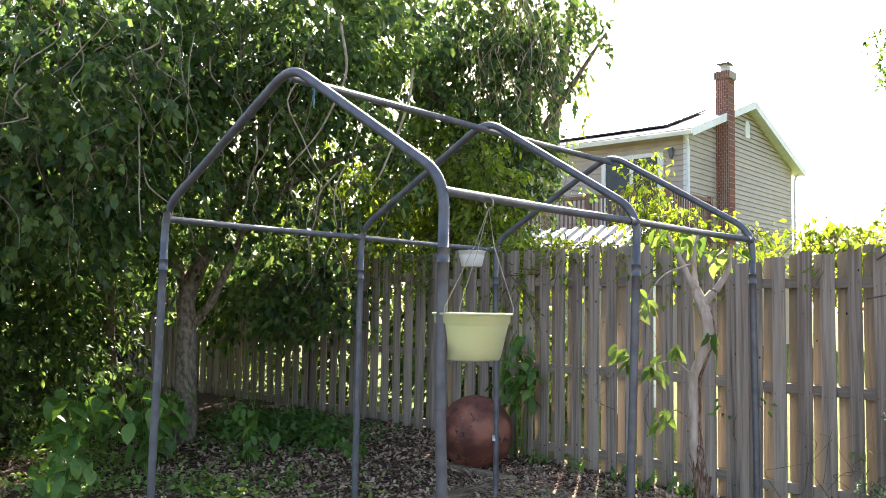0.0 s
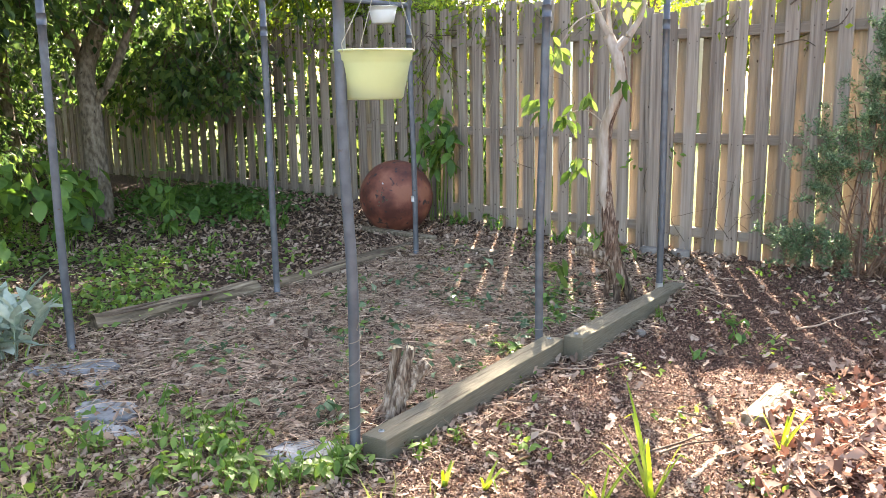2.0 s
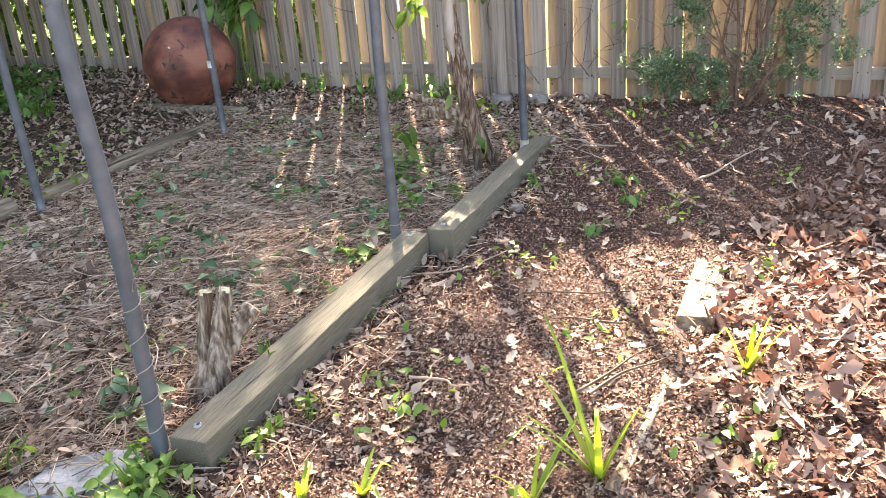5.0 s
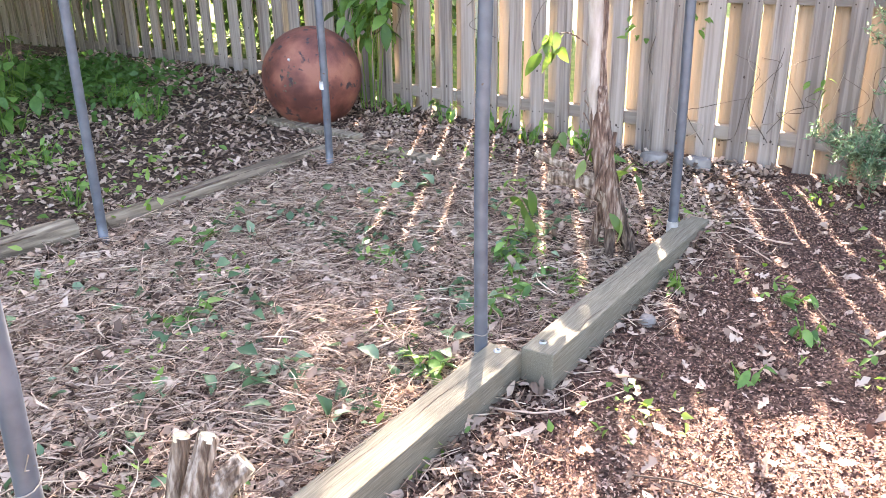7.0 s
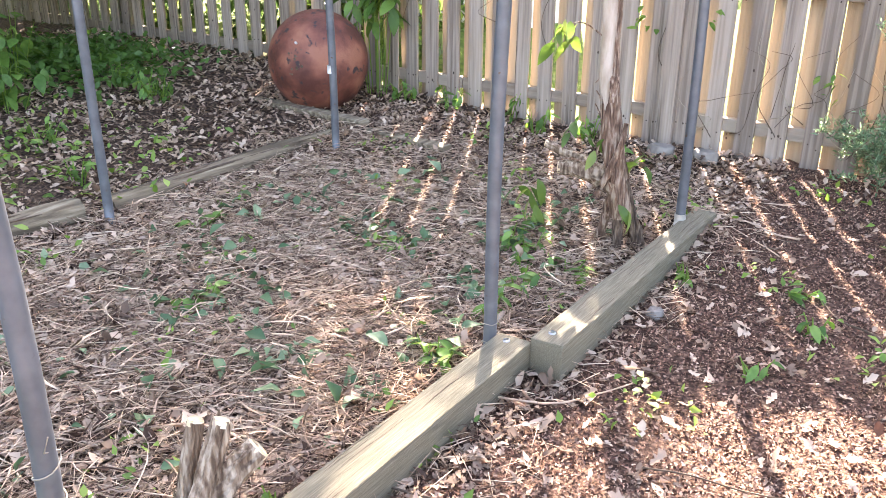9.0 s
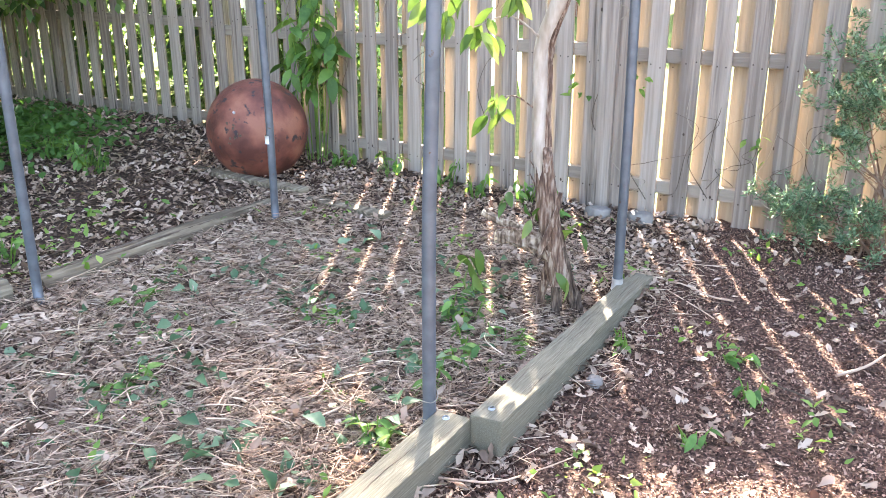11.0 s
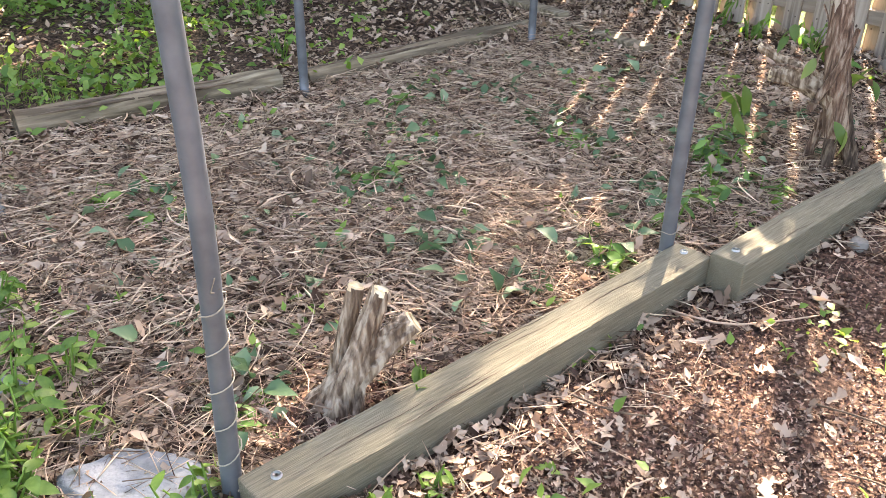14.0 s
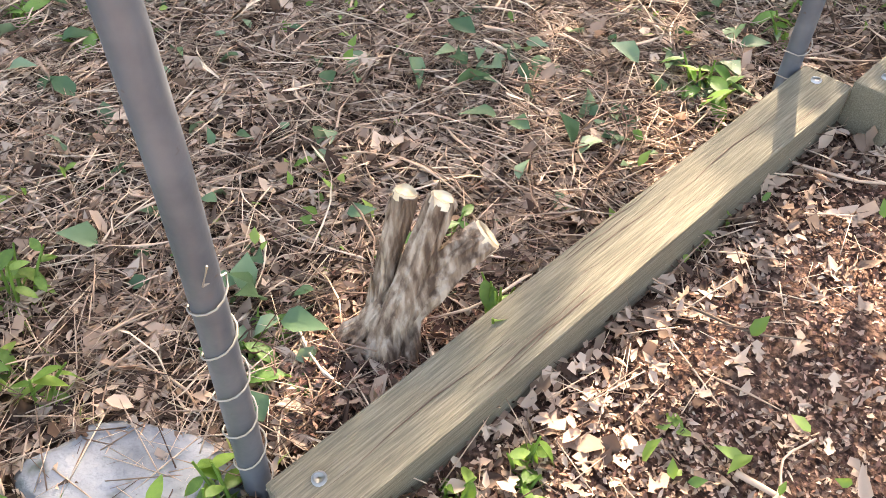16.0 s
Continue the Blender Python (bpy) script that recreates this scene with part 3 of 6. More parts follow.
thing("wire", "thin dull wire coiled loosely round the foot of a steel post", "wire",
      me=tube("wire", M_WIRE, coil(0.001, 0.001, -0.06, 0.42, 5.2, 0.0235, 0.008, (0.009, 0.009)) + [(0.036, 0.0, 0.44), (0.04, 0.01, 0.47)], 0.0016, 5))
thing("wire", "thin dull wire wound round a steel post beside a timber", "wire",
      me=tube("wire", M_WIRE, coil(-0.003, 1.522, -0.05, 0.1, 2.5, 0.0245, 0.008), 0.0016, 5))
thing("string", "blue string tied round the ridge tube", "string", me=tube("string", M_STRING, coil(RIDGE_X, 0.12, RIDGE_Z - 0.05, RIDGE_Z + 0.0, 4, 0.021, 0.012) + [(RIDGE_X + 0.03, 0.12, 2.53)], 0.003, 5))


# ---- hanging pots ----
def build_pot(name, label, at, rim_r, low_r, h, mat, hang):
    pot = thing(name, label, "plant pot", at=at)
    prof = [(0.0, 0.004), (low_r - 0.008, 0.0), (low_r, 0.008), (low_r + (rim_r - low_r) * 0.62, h * 0.72), (rim_r - 0.015, h * 0.76), (rim_r - 0.008, h * 0.80),
            (rim_r - 0.006, h * 0.94), (rim_r, h * 0.955), (rim_r + 0.004, h * 0.98), (rim_r, h), (rim_r - 0.012, h * 0.99), (rim_r - 0.016, h * 0.8), (low_r - 0.008, 0.014), (0, 0.014)]
    n = 40
    V, F = [], []
    for rr, z in prof:
        for s in range(n):
            V.append((max(rr, 0.0005) * math.cos(2 * math.pi * s / n), max(rr, 0.0005) * math.sin(2 * math.pi * s / n), z))
    for k in range(len(prof) - 1):
        for s in range(n):
            F.append((k * n + s, k * n + (s + 1) % n, (k + 1) * n + (s + 1) % n, (k + 1) * n + s))
    part("body", mesh_of("body", V, F, mat, True), pot)
    for k in range(3):
        a = 0.5 + k * 2.094
        part("hanger_wire", tube("hanger_wire", M_WIRE, [((rim_r + 0.002) * math.cos(a), (rim_r + 0.002) * math.sin(a), h * 0.95), ((rim_r + 0.006) * math.cos(a), (rim_r + 0.006) * math.sin(a), h + 0.02),
             (hang[0] * 0.6 + 0.05 * math.cos(a), hang[1] * 0.6 + 0.05 * math.sin(a), h + (hang[2] - h) * 0.62), hang], 0.0017, 6), pot)
    hook = [(hang[0] + 0.024 * math.cos(t), hang[1], hang[2] + 0.02 + 0.024 * math.sin(t)) for t in np.linspace(-1.57, 4.2, 12)]
    part("hook", tube("hook", M_WIRE, hook, 0.003, 6), pot)
    return pot


build_pot("hanging_pot", "pale green plastic pot hanging by wires from the eave tube", (0.034, 0.15, 1.35), 0.163, 0.117, 0.19, M_POT, (-0.027, 0.133, 0.635))
build_pot("hanging_pot", "small white plastic pot hanging under the far eave tube", (-2.11, 2.72, 1.875), 0.115, 0.085, 0.13, M_POT2, (0.01, 0.05, 0.15))


# ---- ball, timbers, log, boards ----
def build_ball():
    bm = bmesh.new()
    bmesh.ops.create_uvsphere(bm, u_segments=64, v_segments=40, radius=0.352)
    for v in bm.verts:
        q = v.co * 9
        v.co *= 1 + 0.006 * noise.noise(v.co * 4) - 0.006 * max(0, noise.noise(q) - 0.25)
    ball = thing("iron_ball", "large rusty red iron ball with pitted paint on leaf litter", "ball", at=(-2.875, 3.735, 0.35))
    part("shell", done("shell", bm, M_BALL, True), ball)
    part("plug", tube("plug", M_BAND, [(0.097, -0.304, 0.163), (0.103, -0.317, 0.17)], 0.008, 10), ball, "small pale plug in the ball")
    for k in range(14):
        d = Vector((0.25 + 0.1 * rng.standard_normal(), -0.75, 0.1 + 0.13 * rng.standard_normal())).normalized()
        part("paint_flake", tube("paint_flake", M_TWIG, [d * 0.348, d * 0.3545], 0.004 + 0.006 * float(rng.random()), 7), ball)


build_ball()


def timber(label, a, b, w, h, z_top, z_end, nails, mat=None):
    """A square landscape timber from a to b with worn edges and splits, and its big nails."""
    L = (Vector(b) - Vector(a)).length
    bm = box_data(-w / 2, w / 2, 0, L, -h, 0)
    bmesh.ops.bevel(bm, geom=bm.edges[:], offset=0.007, segments=2, affect="EDGES", profile=0.6)
    long = [e for e in bm.edges if abs((e.verts[0].co - e.verts[1].co).y) > L * 0.6]
    bmesh.ops.subdivide_edges(bm, edges=long, cuts=26)
    for v in bm.verts:
        q = Vector((v.co.x * 9, v.co.y * 4, v.co.z * 9 + z_top * 7))
        v.co.x += 0.004 * noise.noise(q)
        v.co.z += 0.004 * noise.noise(q + Vector((5, 3, 1)))
    ang = math.degrees(math.atan2(b[1] - a[1], b[0] - a[0])) - 90
    ob = thing("timber", label, "landscape timber", group="timbers edging the bed", at=(a[0], a[1], z_top))
    ob.rotation_euler = (math.atan2(z_end - z_top, L), 0, radians(ang))
    part("beam", done("beam", bm, mat or M_TIMBER), ob)
    for s, u in nails:
        part("nail", tube("nail", M_NAIL, [(s, u, -0.004), (s, u, 0.004), (s, u, 0.006)], [0.0125, 0.0125, 0.009], 14), ob, "galvanised nail head")
    for k in range(14):
        n = random.uniform(0.12, 0.5)
        x, y0 = random.uniform(-w * 0.42, w * 0.42), random.uniform(0.02, L - n - 0.02)
        pts = [(x + 0.004 * math.sin(9 * t), y0 + n * t, 0.0006) for t in np.linspace(0, 1, 6)]
        part("split", tube("split", M_TWIG, pts, [0.0003, 0.0007, 0.0011, 0.0013, 0.0008, 0.0003], 4), ob, "dark drying split along the grain")


timber("squared weathered timber edging the bed, sunlit and split along its top", (0.112, -0.005), (0.081, 1.545), 0.125, 0.125, 0.0, 0.02, ((-0.012, 0.065), (-0.01, 1.51)))
timber("squared weathered timber edging the bed beside the peeling shrub", (0.2, 1.54), (0.135, 3.235), 0.115, 0.13, 0.042, 0.0, ((-0.012, 0.065),))


timber("old pale timber half buried under dry leaves", (1.315, 1.06), (1.295, 1.75), 0.115, 0.13, 0.014, -0.05, (), M_LOG)


def log(label, pts, r, mat=None):
    c = [p + Vector((0.012 * noise.noise(p * 3), 0, 0.008 * noise.noise(p * 4))) for p in spread(pts, 6)]
    L = tube_data(c, [r * (0.95 + 0.16 * noise.noise(p * 2.5)) for p in c], 16, 0.35)
    ob = thing("log", label, "log", group="logs edging the bed")
    part("wood", mesh_of("wood", *L, mat or M_LOG, True), ob)
    a, b = Vector(pts[0]), Vector(pts[-1])
    for k in range(3):
        off = Vector((0.55 * r * (k - 1), 0, r * (0.86 if k == 1 else 0.72)))
        q = [a.lerp(b, t) + off + Vector((0.006 * math.sin(7 * t + k), 0, 0)) for t in np.linspace(0.04, 0.9, 9)]
        part("split", tube("split", M_TWIG, q, [0.001, 0.005, 0.008, 0.009, 0.007, 0.008, 0.006, 0.004, 0.001], 5), ob, "deep dark split in the log")


log("old round grey log, split along its top, edging the weeds", [(-2.385, 0.25, 0.0), (-2.37, 0.55, -0.005), (-2.35, 0.85, -0.01), (-2.32, 1.15, -0.01), (-2.29, 1.45, -0.015)], 0.066)
log("old round grey log sunk in the litter behind a steel post", [(-2.28, 1.6, -0.03), (-2.28, 2.0, -0.03), (-2.29, 2.4, -0.025), (-2.30, 2.8, -0.015), (-2.31, 3.2, -0.01)], 0.064)
log("pale bleached log half buried in the dry leaves", [(1.24, 0.2, -0.08), (1.26, 0.38, -0.07), (1.28, 0.55, -0.06), (1.31, 0.75, -0.055), (1.34, 0.95, -0.07)], 0.036)


def plank(label, a, b, w, t, z):
    L = math.dist(a, b)
    ob = thing("plank", label, "plank", group="planks lying by the ball", at=(a[0], a[1], z))
    ob.rotation_euler = (radians(2), 0, math.atan2(b[1] - a[1], b[0] - a[0]))
    part("wood", box("wood", M_LOG, 0, L, -w / 2, w / 2, 0, t, bevel=0.006), ob)


plank("narrow grey plank lying in leaf litter before the iron ball", (-3.35, 3.52), (-2.2, 3.44), 0.085, 0.04, g1(-2.8, 3.48) + 0.005)
plank("narrow grey plank lying in leaf litter", (-2.17, 3.43), (-1.5, 3.38), 0.085, 0.04, g1(-1.8, 3.4) + 0.002)
# The canopy frame's base rail tube, built here as a thin plank
plank("base rail of the canopy frame, drawn as a thin wooden board", (-2.08, 2.95), (-2.06, 2.0), 0.05, 0.03, -0.06)


# ---- stump ----
def bark_stem(points, radii, sides=26, levels=18, ragged=0.0, seed=0.0):
    """A furrowed stem: deep lengthwise ridges, knots, and a top that may be torn."""
    c = [Vector(p) for p in points]
    last = len(c) - 1
    ts = np.linspace(0, last, levels)
    fine = [c[min(int(t), last - 1)].lerp(c[min(int(t), last - 1) + 1], t - min(int(t), last - 1)) for t in ts]
    V, F = tube_data(fine, [float(np.interp(t, range(last + 1), radii)) for t in ts], sides)
    W = []
    for k, v in enumerate(V):
        lev, j = divmod(k, sides)
        p, u = fine[lev], lev / (levels - 1)
        th = 2 * math.pi * j / sides + 0.9 * u
        around = Vector((math.cos(th), math.sin(th), 0))
        ridge = 0.34 * noise.noise(around * 2.6 + Vector((seed, seed, u * 1.3))) + 0.20 * noise.noise(around * 6 + Vector((0, seed, u * 3))) + 0.12 * noise.noise(Vector(v) * 45)
        q = p + (Vector(v) - p) * (1 + ridge)
        if ragged and u > 0.8:
            q.z += ragged * (u - 0.8) / 0.2 * noise.noise(around * 3 + Vector((seed, 2, 5)))
        W.append(tuple(q))
    return W, F


def build_stump():
    st = thing("tree_stump", "ragged grey stump of a shrub with three freshly sawn stems", "tree stump", at=(-0.09, 0.29, -0.10))
    stems = (([(-0.012, 0.012, -0.03), (-0.016, 0.05, 0.08), (-0.018, 0.088, 0.21), (-0.008, 0.118, 0.335)], (0.03, 0.022, 0.018, 0.019), 0.0),
             ([(0.028, 0.02, -0.03), (0.03, 0.045, 0.08), (0.034, 0.1, 0.2), (0.043, 0.152, 0.335)], (0.048, 0.036, 0.027, 0.021), 0.04),
             ([(0.035, 0.05, 0.08), (0.045, 0.1, 0.15), (0.063, 0.155, 0.2), (0.088, 0.212, 0.245)], (0.022, 0.028, 0.031, 0.029), 0.0),
             ([(-0.062, -0.025, -0.03), (-0.04, -0.005, 0.02), (-0.012, 0.02, 0.07), (0.012, 0.045, 0.13)], (0.036, 0.028, 0.022, 0.012), 0.0),
             ([(0.075, 0.03, -0.03), (0.062, 0.05, 0.03), (0.05, 0.07, 0.08), (0.043, 0.085, 0.13)], (0.032, 0.026, 0.02, 0.012), 0.0))
    for k, (pts, rad, torn) in enumerate(stems):
        part("stem", mesh_of("stem", *bark_stem(pts, rad, ragged=torn, seed=k * 3.1), M_STUMP), st)
        if k < 3:
            a, b = Vector(pts[-2]), Vector(pts[-1])
            d = (b - a).normalized()
            part("cut_face", tube("cut_face", M_CUT, [b - d * 0.01, b + d * 0.003, b + d * 0.005], [rad[-1] * 0.98, rad[-1] * 0.95, rad[-1] * 0.88], 18, 0.25), st, "pale fresh saw cut")
    for k in range(9):
        a, z = random.uniform(0, 6.28), random.uniform(0.0, 0.12)
        p = Vector((0.01 + 0.045 * math.cos(a) + 0.12 * z, 0.03 + 0.04 * math.sin(a) + 0.35 * z, z))
        q = p + Vector((random.uniform(-0.012, 0.02), random.uniform(0.0, 0.04), random.uniform(0.05, 0.13)))
        part("bark_strip", tube("bark_strip", M_STUMP, [p, p.lerp(q, 0.5) + Vector((0.005, 0.003, 0)), q], [0.003, random.uniform(0.004, 0.009), 0.0015], 5), st)
    for x, y in ((-0.115, 0.02), (-0.078, 0.035)):
        part("root_stub", tube("root_stub", M_STUMP, [(x, y, -0.01), (x - 0.003, y - 0.004, 0.025), (x - 0.004, y - 0.006, 0.027)], [0.014, 0.013, 0.011], 12, 0.2), st, "small sawn root stub")


build_stump()


# ---- stones ----
def stone(label, x, y, sx, sy, h, mat, seed, name="stone", z=None, turn=0.0):
    bm = bmesh.new()
    bmesh.ops.create_icosphere(bm, subdivisions=4, radius=1)
    for v in bm.verts:
        c = v.co.copy()
        n1 = noise.noise(c * 1.4 + Vector((seed, 0, 0)))
        f = 1 + 0.28 * n1 + 0.06 * noise.noise(c * 5 + Vector((0, seed, 0)))
        flat = max(-1, min(1, c.z * 2.2))
        v.co = Vector((c.x * sx * f, c.y * sy * f, h * flat * (1 + 0.15 * noise.noise(c * 3))))
    ob = thing(name, label, "stone", at=(x, y, g1(x, y) + (h * 0.35 if z is None else z)))
    ob.rotation_euler = (0, 0, turn)
    part("rock", done("rock", bm, mat, True), ob)


for q in ((-1.25, -0.36, 0.19, 0.12, 0.03, 3, 0.3), (-1.02, -0.47, 0.14, 0.07, 0.02, 5, 0.2), (-0.68, -0.27, 0.07, 0.05, 0.02, 41, 0.9), (-1.83, -0.12, 0.16, 0.12, 0.03, 8, 1.0), (-0.60, -0.36, 0.08, 0.06, 0.02, 11, 0.4),
          (-0.14, -0.15, 0.165, 0.12, 0.028, 13, 0.75), (-1.6, -0.2, 0.09, 0.07, 0.02, 17, 0.1), (-2.0, -0.3, 0.12, 0.08, 0.02, 19, 0.5)):
    stone("flat grey slate stepping stone half sunk in weeds", q[0], q[1], q[2], q[3], q[4], M_STONE, q[5], "stepping_stone", turn=q[6])
for q in ((-0.44, 4.1, 0.085, 0.06, 0.05, 29), (-0.18, 4.12, 0.075, 0.055, 0.05, 31), (0.315, 2.19, 0.032, 0.03, 0.025, 37)):
    stone("small pale rock lying in the litter by the fence", q[0], q[1], q[2], q[3], q[4], M_ROCK, q[5], "rock")
bead = bmesh.new()
bmesh.ops.create_uvsphere(bead, u_segments=20, v_segments=12, radius=0.022)
thing("glass_bead", "small pale blue glass ball lying in the grass", "ball", at=(-1.62, -0.78, g1(-1.62, -0.78) + 0.03), me=done("glass_bead", bead, M_BLUEGLASS, True))


# ---- leaf clumps ----
def clumps(centres, radii, n_clumps, leaves, leaf_size, droop=0.5, shell=0.55, seed_pts=None):
    """Leaf poses in small sprays about ellipsoids. Returns pos, yaw, pitch, roll, size and the twig lines."""
    P, Yw, Pt, Rl, S, lines = [], [], [], [], [], []
    for c, r, n in zip(centres, radii, n_clumps):
        d = rng.standard_normal((n, 3))
        d /= np.linalg.norm(d, axis=1)[:, None]
        k = shell + (1 - shell) * rng.random(n) ** 0.6
        base = np.array(c) + d * k[:, None] * np.array(r)
        for b, dd in zip(base, d):
            if b[2] < g1(max(b[0], -9), min(b[1], 5)) + 0.12:
                continue
            out = dd + np.array([0, 0, -droop]) + 0.5 * rng.standard_normal(3)
            out /= np.linalg.norm(out)
            ln = rng.uniform(0.2, 0.5)
            lines.append((b - out * ln * 0.4, b + out * ln * 0.5 + np.array([0, 0, -0.06]), b + out * ln + np.array([0, 0, -0.14])))
            m = leaves
            t = rng.random(m)
            p = b + out * (ln * t)[:, None] + np.array([0, 0, -0.13]) * (t ** 2)[:, None] + 0.035 * rng.standard_normal((m, 3))
            P.append(p)
            h = math.atan2(-out[0], out[1])
            Yw.append(h + 1.0 * rng.standard_normal(m))
            Pt.append(-0.45 - droop * 0.5 + 0.5 * rng.standard_normal(m))
            Rl.append(0.6 * rng.standard_normal(m))
            S.append(rng.uniform(leaf_size[0], leaf_size[1], m))
    return np.concatenate(P), np.concatenate(Yw), np.concatenate(Pt), np.concatenate(Rl), np.concatenate(S), lines


def twig_mesh(name, lines, mat, r=0.004):
    return mesh_of(name, *join_data([tube_data(l, [r, r * 0.7, r * 0.35], 4, caps=False) for l in lines]), mat)


def branch_mesh(name, mat, paths, sides=9, wob=0.15):
    return mesh_of(name, *join_data([tube_data(p, r, sides, wob) for p, r in paths]), mat, True)


def limb(points, r0, r1, n=8):
    c = spread(points, n)
    return c, [r0 + (r1 - r0) * k / (len(c) - 1) for k in range(len(c))]


def tree(name, label, trunk_paths, centres, radii, n, leaves, size, mat_leaf=None, shell=0.5, droop=0.5, bark=None, V=SMALL_V, F=SMALL_F):
    t = thing(name, label, "tree" if "tree" in name else "shrub")
    if trunk_paths:
        part("trunk", branch_mesh("trunk", bark or M_BARK, trunk_paths[:1]), t)
        for q in trunk_paths[1:]:
            part("limb", branch_mesh("limb", bark or M_BARK, [q]), t)
    p, y, pt, rl, s, lines = clumps(centres, radii, n, leaves, size, droop, shell)
    part("crown", scatter("crown", V, F, p, y, pt, rl, s, mat_leaf or M_LEAF, 0.12), t)
    tagged(part("twigs", twig_mesh("twigs", lines, M_TWIG), t), kind="stuff")
    return t


# the tree at the left, its crown hanging low over the weeds
tree("tree", "leafy tree with a dark trunk and low drooping branches", [
    limb([(-5.9, 2.47, -0.1), (-5.92, 2.47, 0.5), (-5.95, 2.48, 1.25), (-6.05, 2.55, 1.7), (-5.85, 2.9, 2.6), (-5.7, 3.2, 3.4), (-5.6, 3.1, 4.6)], 0.135, 0.06),
    limb([(-5.95, 2.48, 1.2), (-5.72, 2.62, 1.55), (-5.5, 2.8, 2.2), (-5.3, 3.0, 3.0)], 0.055, 0.025), limb([(-6.05, 2.55, 1.6), (-6.6, 2.5, 2.4), (-7.4, 2.3, 3.4)], 0.075, 0.03), limb([(-5.95, 3.1, 2.4), (-5.1, 3.4, 3.0), (-4.3, 3.8, 3.3)], 0.065, 0.02),
    limb([(-5.9, 3.1, 2.7), (-5.4, 2.1, 3.3), (-5.0, 1.3, 3.6)], 0.06, 0.02), limb([(-5.2, 3.7, 2.9), (-5.5, 3.8, 2.3), (-6.1, 3.9, 1.7)], 0.04, 0.015)],
    [(-6.1, 3.3, 1.75), (-5.4, 3.4, 1.8), (-6.0, 2.7, 3.8), (-5.5, 1.4, 3.5), (-4.9, 3.7, 3.1), (-6.7, 3.3, 2.5), (-5.2, 3.5, 4.9), (-6.1, 3.9, 1.9), (-5.2, 0.3, 3.4), (-4.6, 2.6, 4.4), (-5.5, 3.75, 1.65), (-6.9, 3.7, 1.65)],
    [(0.8, 0.35, 0.3), (0.5, 0.3, 0.25), (1.7, 1.4, 1.6), (1.2, 1.2, 1.4), (1.2, 0.6, 0.8), (1.6, 0.8, 0.9), (1.5, 1.3, 1.2), (1.3, 0.3, 0.55), (1.3, 1.2, 1.6), (1.0, 1.0, 1.0), (0.8, 0.3, 0.3), (0.8, 0.3, 0.35)], [40, 22, 420, 400, 75, 130, 330, 50, 460, 200, 50, 50], 15, (0.075, 0.14), shell=0.45, V=LEAF_V, F=LEAF_F)
tree("tree", "dense leafy tree over the side of the garden", [
    limb([(-7.85, 2.78, -0.1), (-7.9, 2.74, 0.35), (-8.02, 2.68, 0.75), (-8.0, 2.62, 1.2), (-8.15, 2.7, 2.0), (-8.6, 2.9, 3.6)], 0.085, 0.05), limb([(-8.02, 2.64, 1.1), (-7.9, 2.3, 2.2), (-7.5, 1.5, 3.2)], 0.05, 0.02)],
    [(-8.4, 2.5, 3.5), (-7.0, 0.3, 3.2), (-7.8, 1.2, 2.0), (-10.3, 3.5, 2.8), (-6.8, -1.2, 2.8), (-9.2, 1.8, 1.5), (-9.0, 0.2, 1.6), (-5.9, -0.6, 1.9)],
    [(1.8, 1.7, 1.8), (1.4, 1.3, 1.7), (1.2, 1.1, 1.0), (2.0, 0.8, 2.0), (1.3, 1.3, 2.1), (1.3, 1.1, 1.1), (1.6, 1.4, 1.5), (0.9, 0.8, 0.9)], [420, 420, 280, 320, 400, 260, 320, 220], 15, (0.08, 0.145), shell=0.4, V=LEAF_V, F=LEAF_F)
tree("tree", "vine-smothered tree behind the fence with dead hanging stems", [
    limb([(-4.9, 6.9, -0.1), (-4.8, 6.8, 1.6), (-4.5, 6.6, 3.2), (-4.2, 6.3, 5.2)], 0.16, 0.09), limb([(-4.7, 6.7, 2.4), (-5.7, 6.3, 3.6), (-6.6, 5.9, 4.8)], 0.09, 0.03),
    limb([(-4.5, 6.6, 3.0), (-4.9, 5.5, 4.1), (-5.2, 4.9, 4.8)], 0.08, 0.03), limb([(-4.6, 6.6, 3.4), (-3.9, 6.8, 4.4), (-3.4, 7.0, 5.2)], 0.06, 0.02)],
    [(-4.7, 6.2, 4.5), (-6.3, 6.1, 4.1), (-4.4, 5.9, 3.6), (-5.5, 5.6, 5.7), (-4.15, 6.6, 5.8), (-7.9, 6.3, 4.5), (-4.2, 6.2, 2.9), (-5.2, 5.0, 4.2)],
    [(1.02, 0.9, 1.2), (1.4, 0.9, 1.5), (0.75, 0.6, 0.8), (1.6, 1.1, 1.3), (0.8, 0.9, 1.2), (1.8, 1.2, 1.9), (0.8, 0.5, 0.45), (0.9, 0.6, 1.0)], [330, 60, 130, 280, 150, 130, 20, 120], 15, (0.07, 0.125), droop=0.9, shell=0.35, V=LEAF_V, F=LEAF_F)
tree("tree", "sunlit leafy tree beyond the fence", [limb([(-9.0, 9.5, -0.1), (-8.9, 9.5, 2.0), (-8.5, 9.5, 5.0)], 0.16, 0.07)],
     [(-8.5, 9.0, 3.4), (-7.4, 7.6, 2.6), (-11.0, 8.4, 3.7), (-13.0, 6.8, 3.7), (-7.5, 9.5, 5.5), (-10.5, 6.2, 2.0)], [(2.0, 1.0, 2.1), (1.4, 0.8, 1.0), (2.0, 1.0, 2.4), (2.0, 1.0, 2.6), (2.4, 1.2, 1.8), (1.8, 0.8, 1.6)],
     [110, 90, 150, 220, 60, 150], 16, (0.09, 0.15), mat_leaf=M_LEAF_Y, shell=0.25)
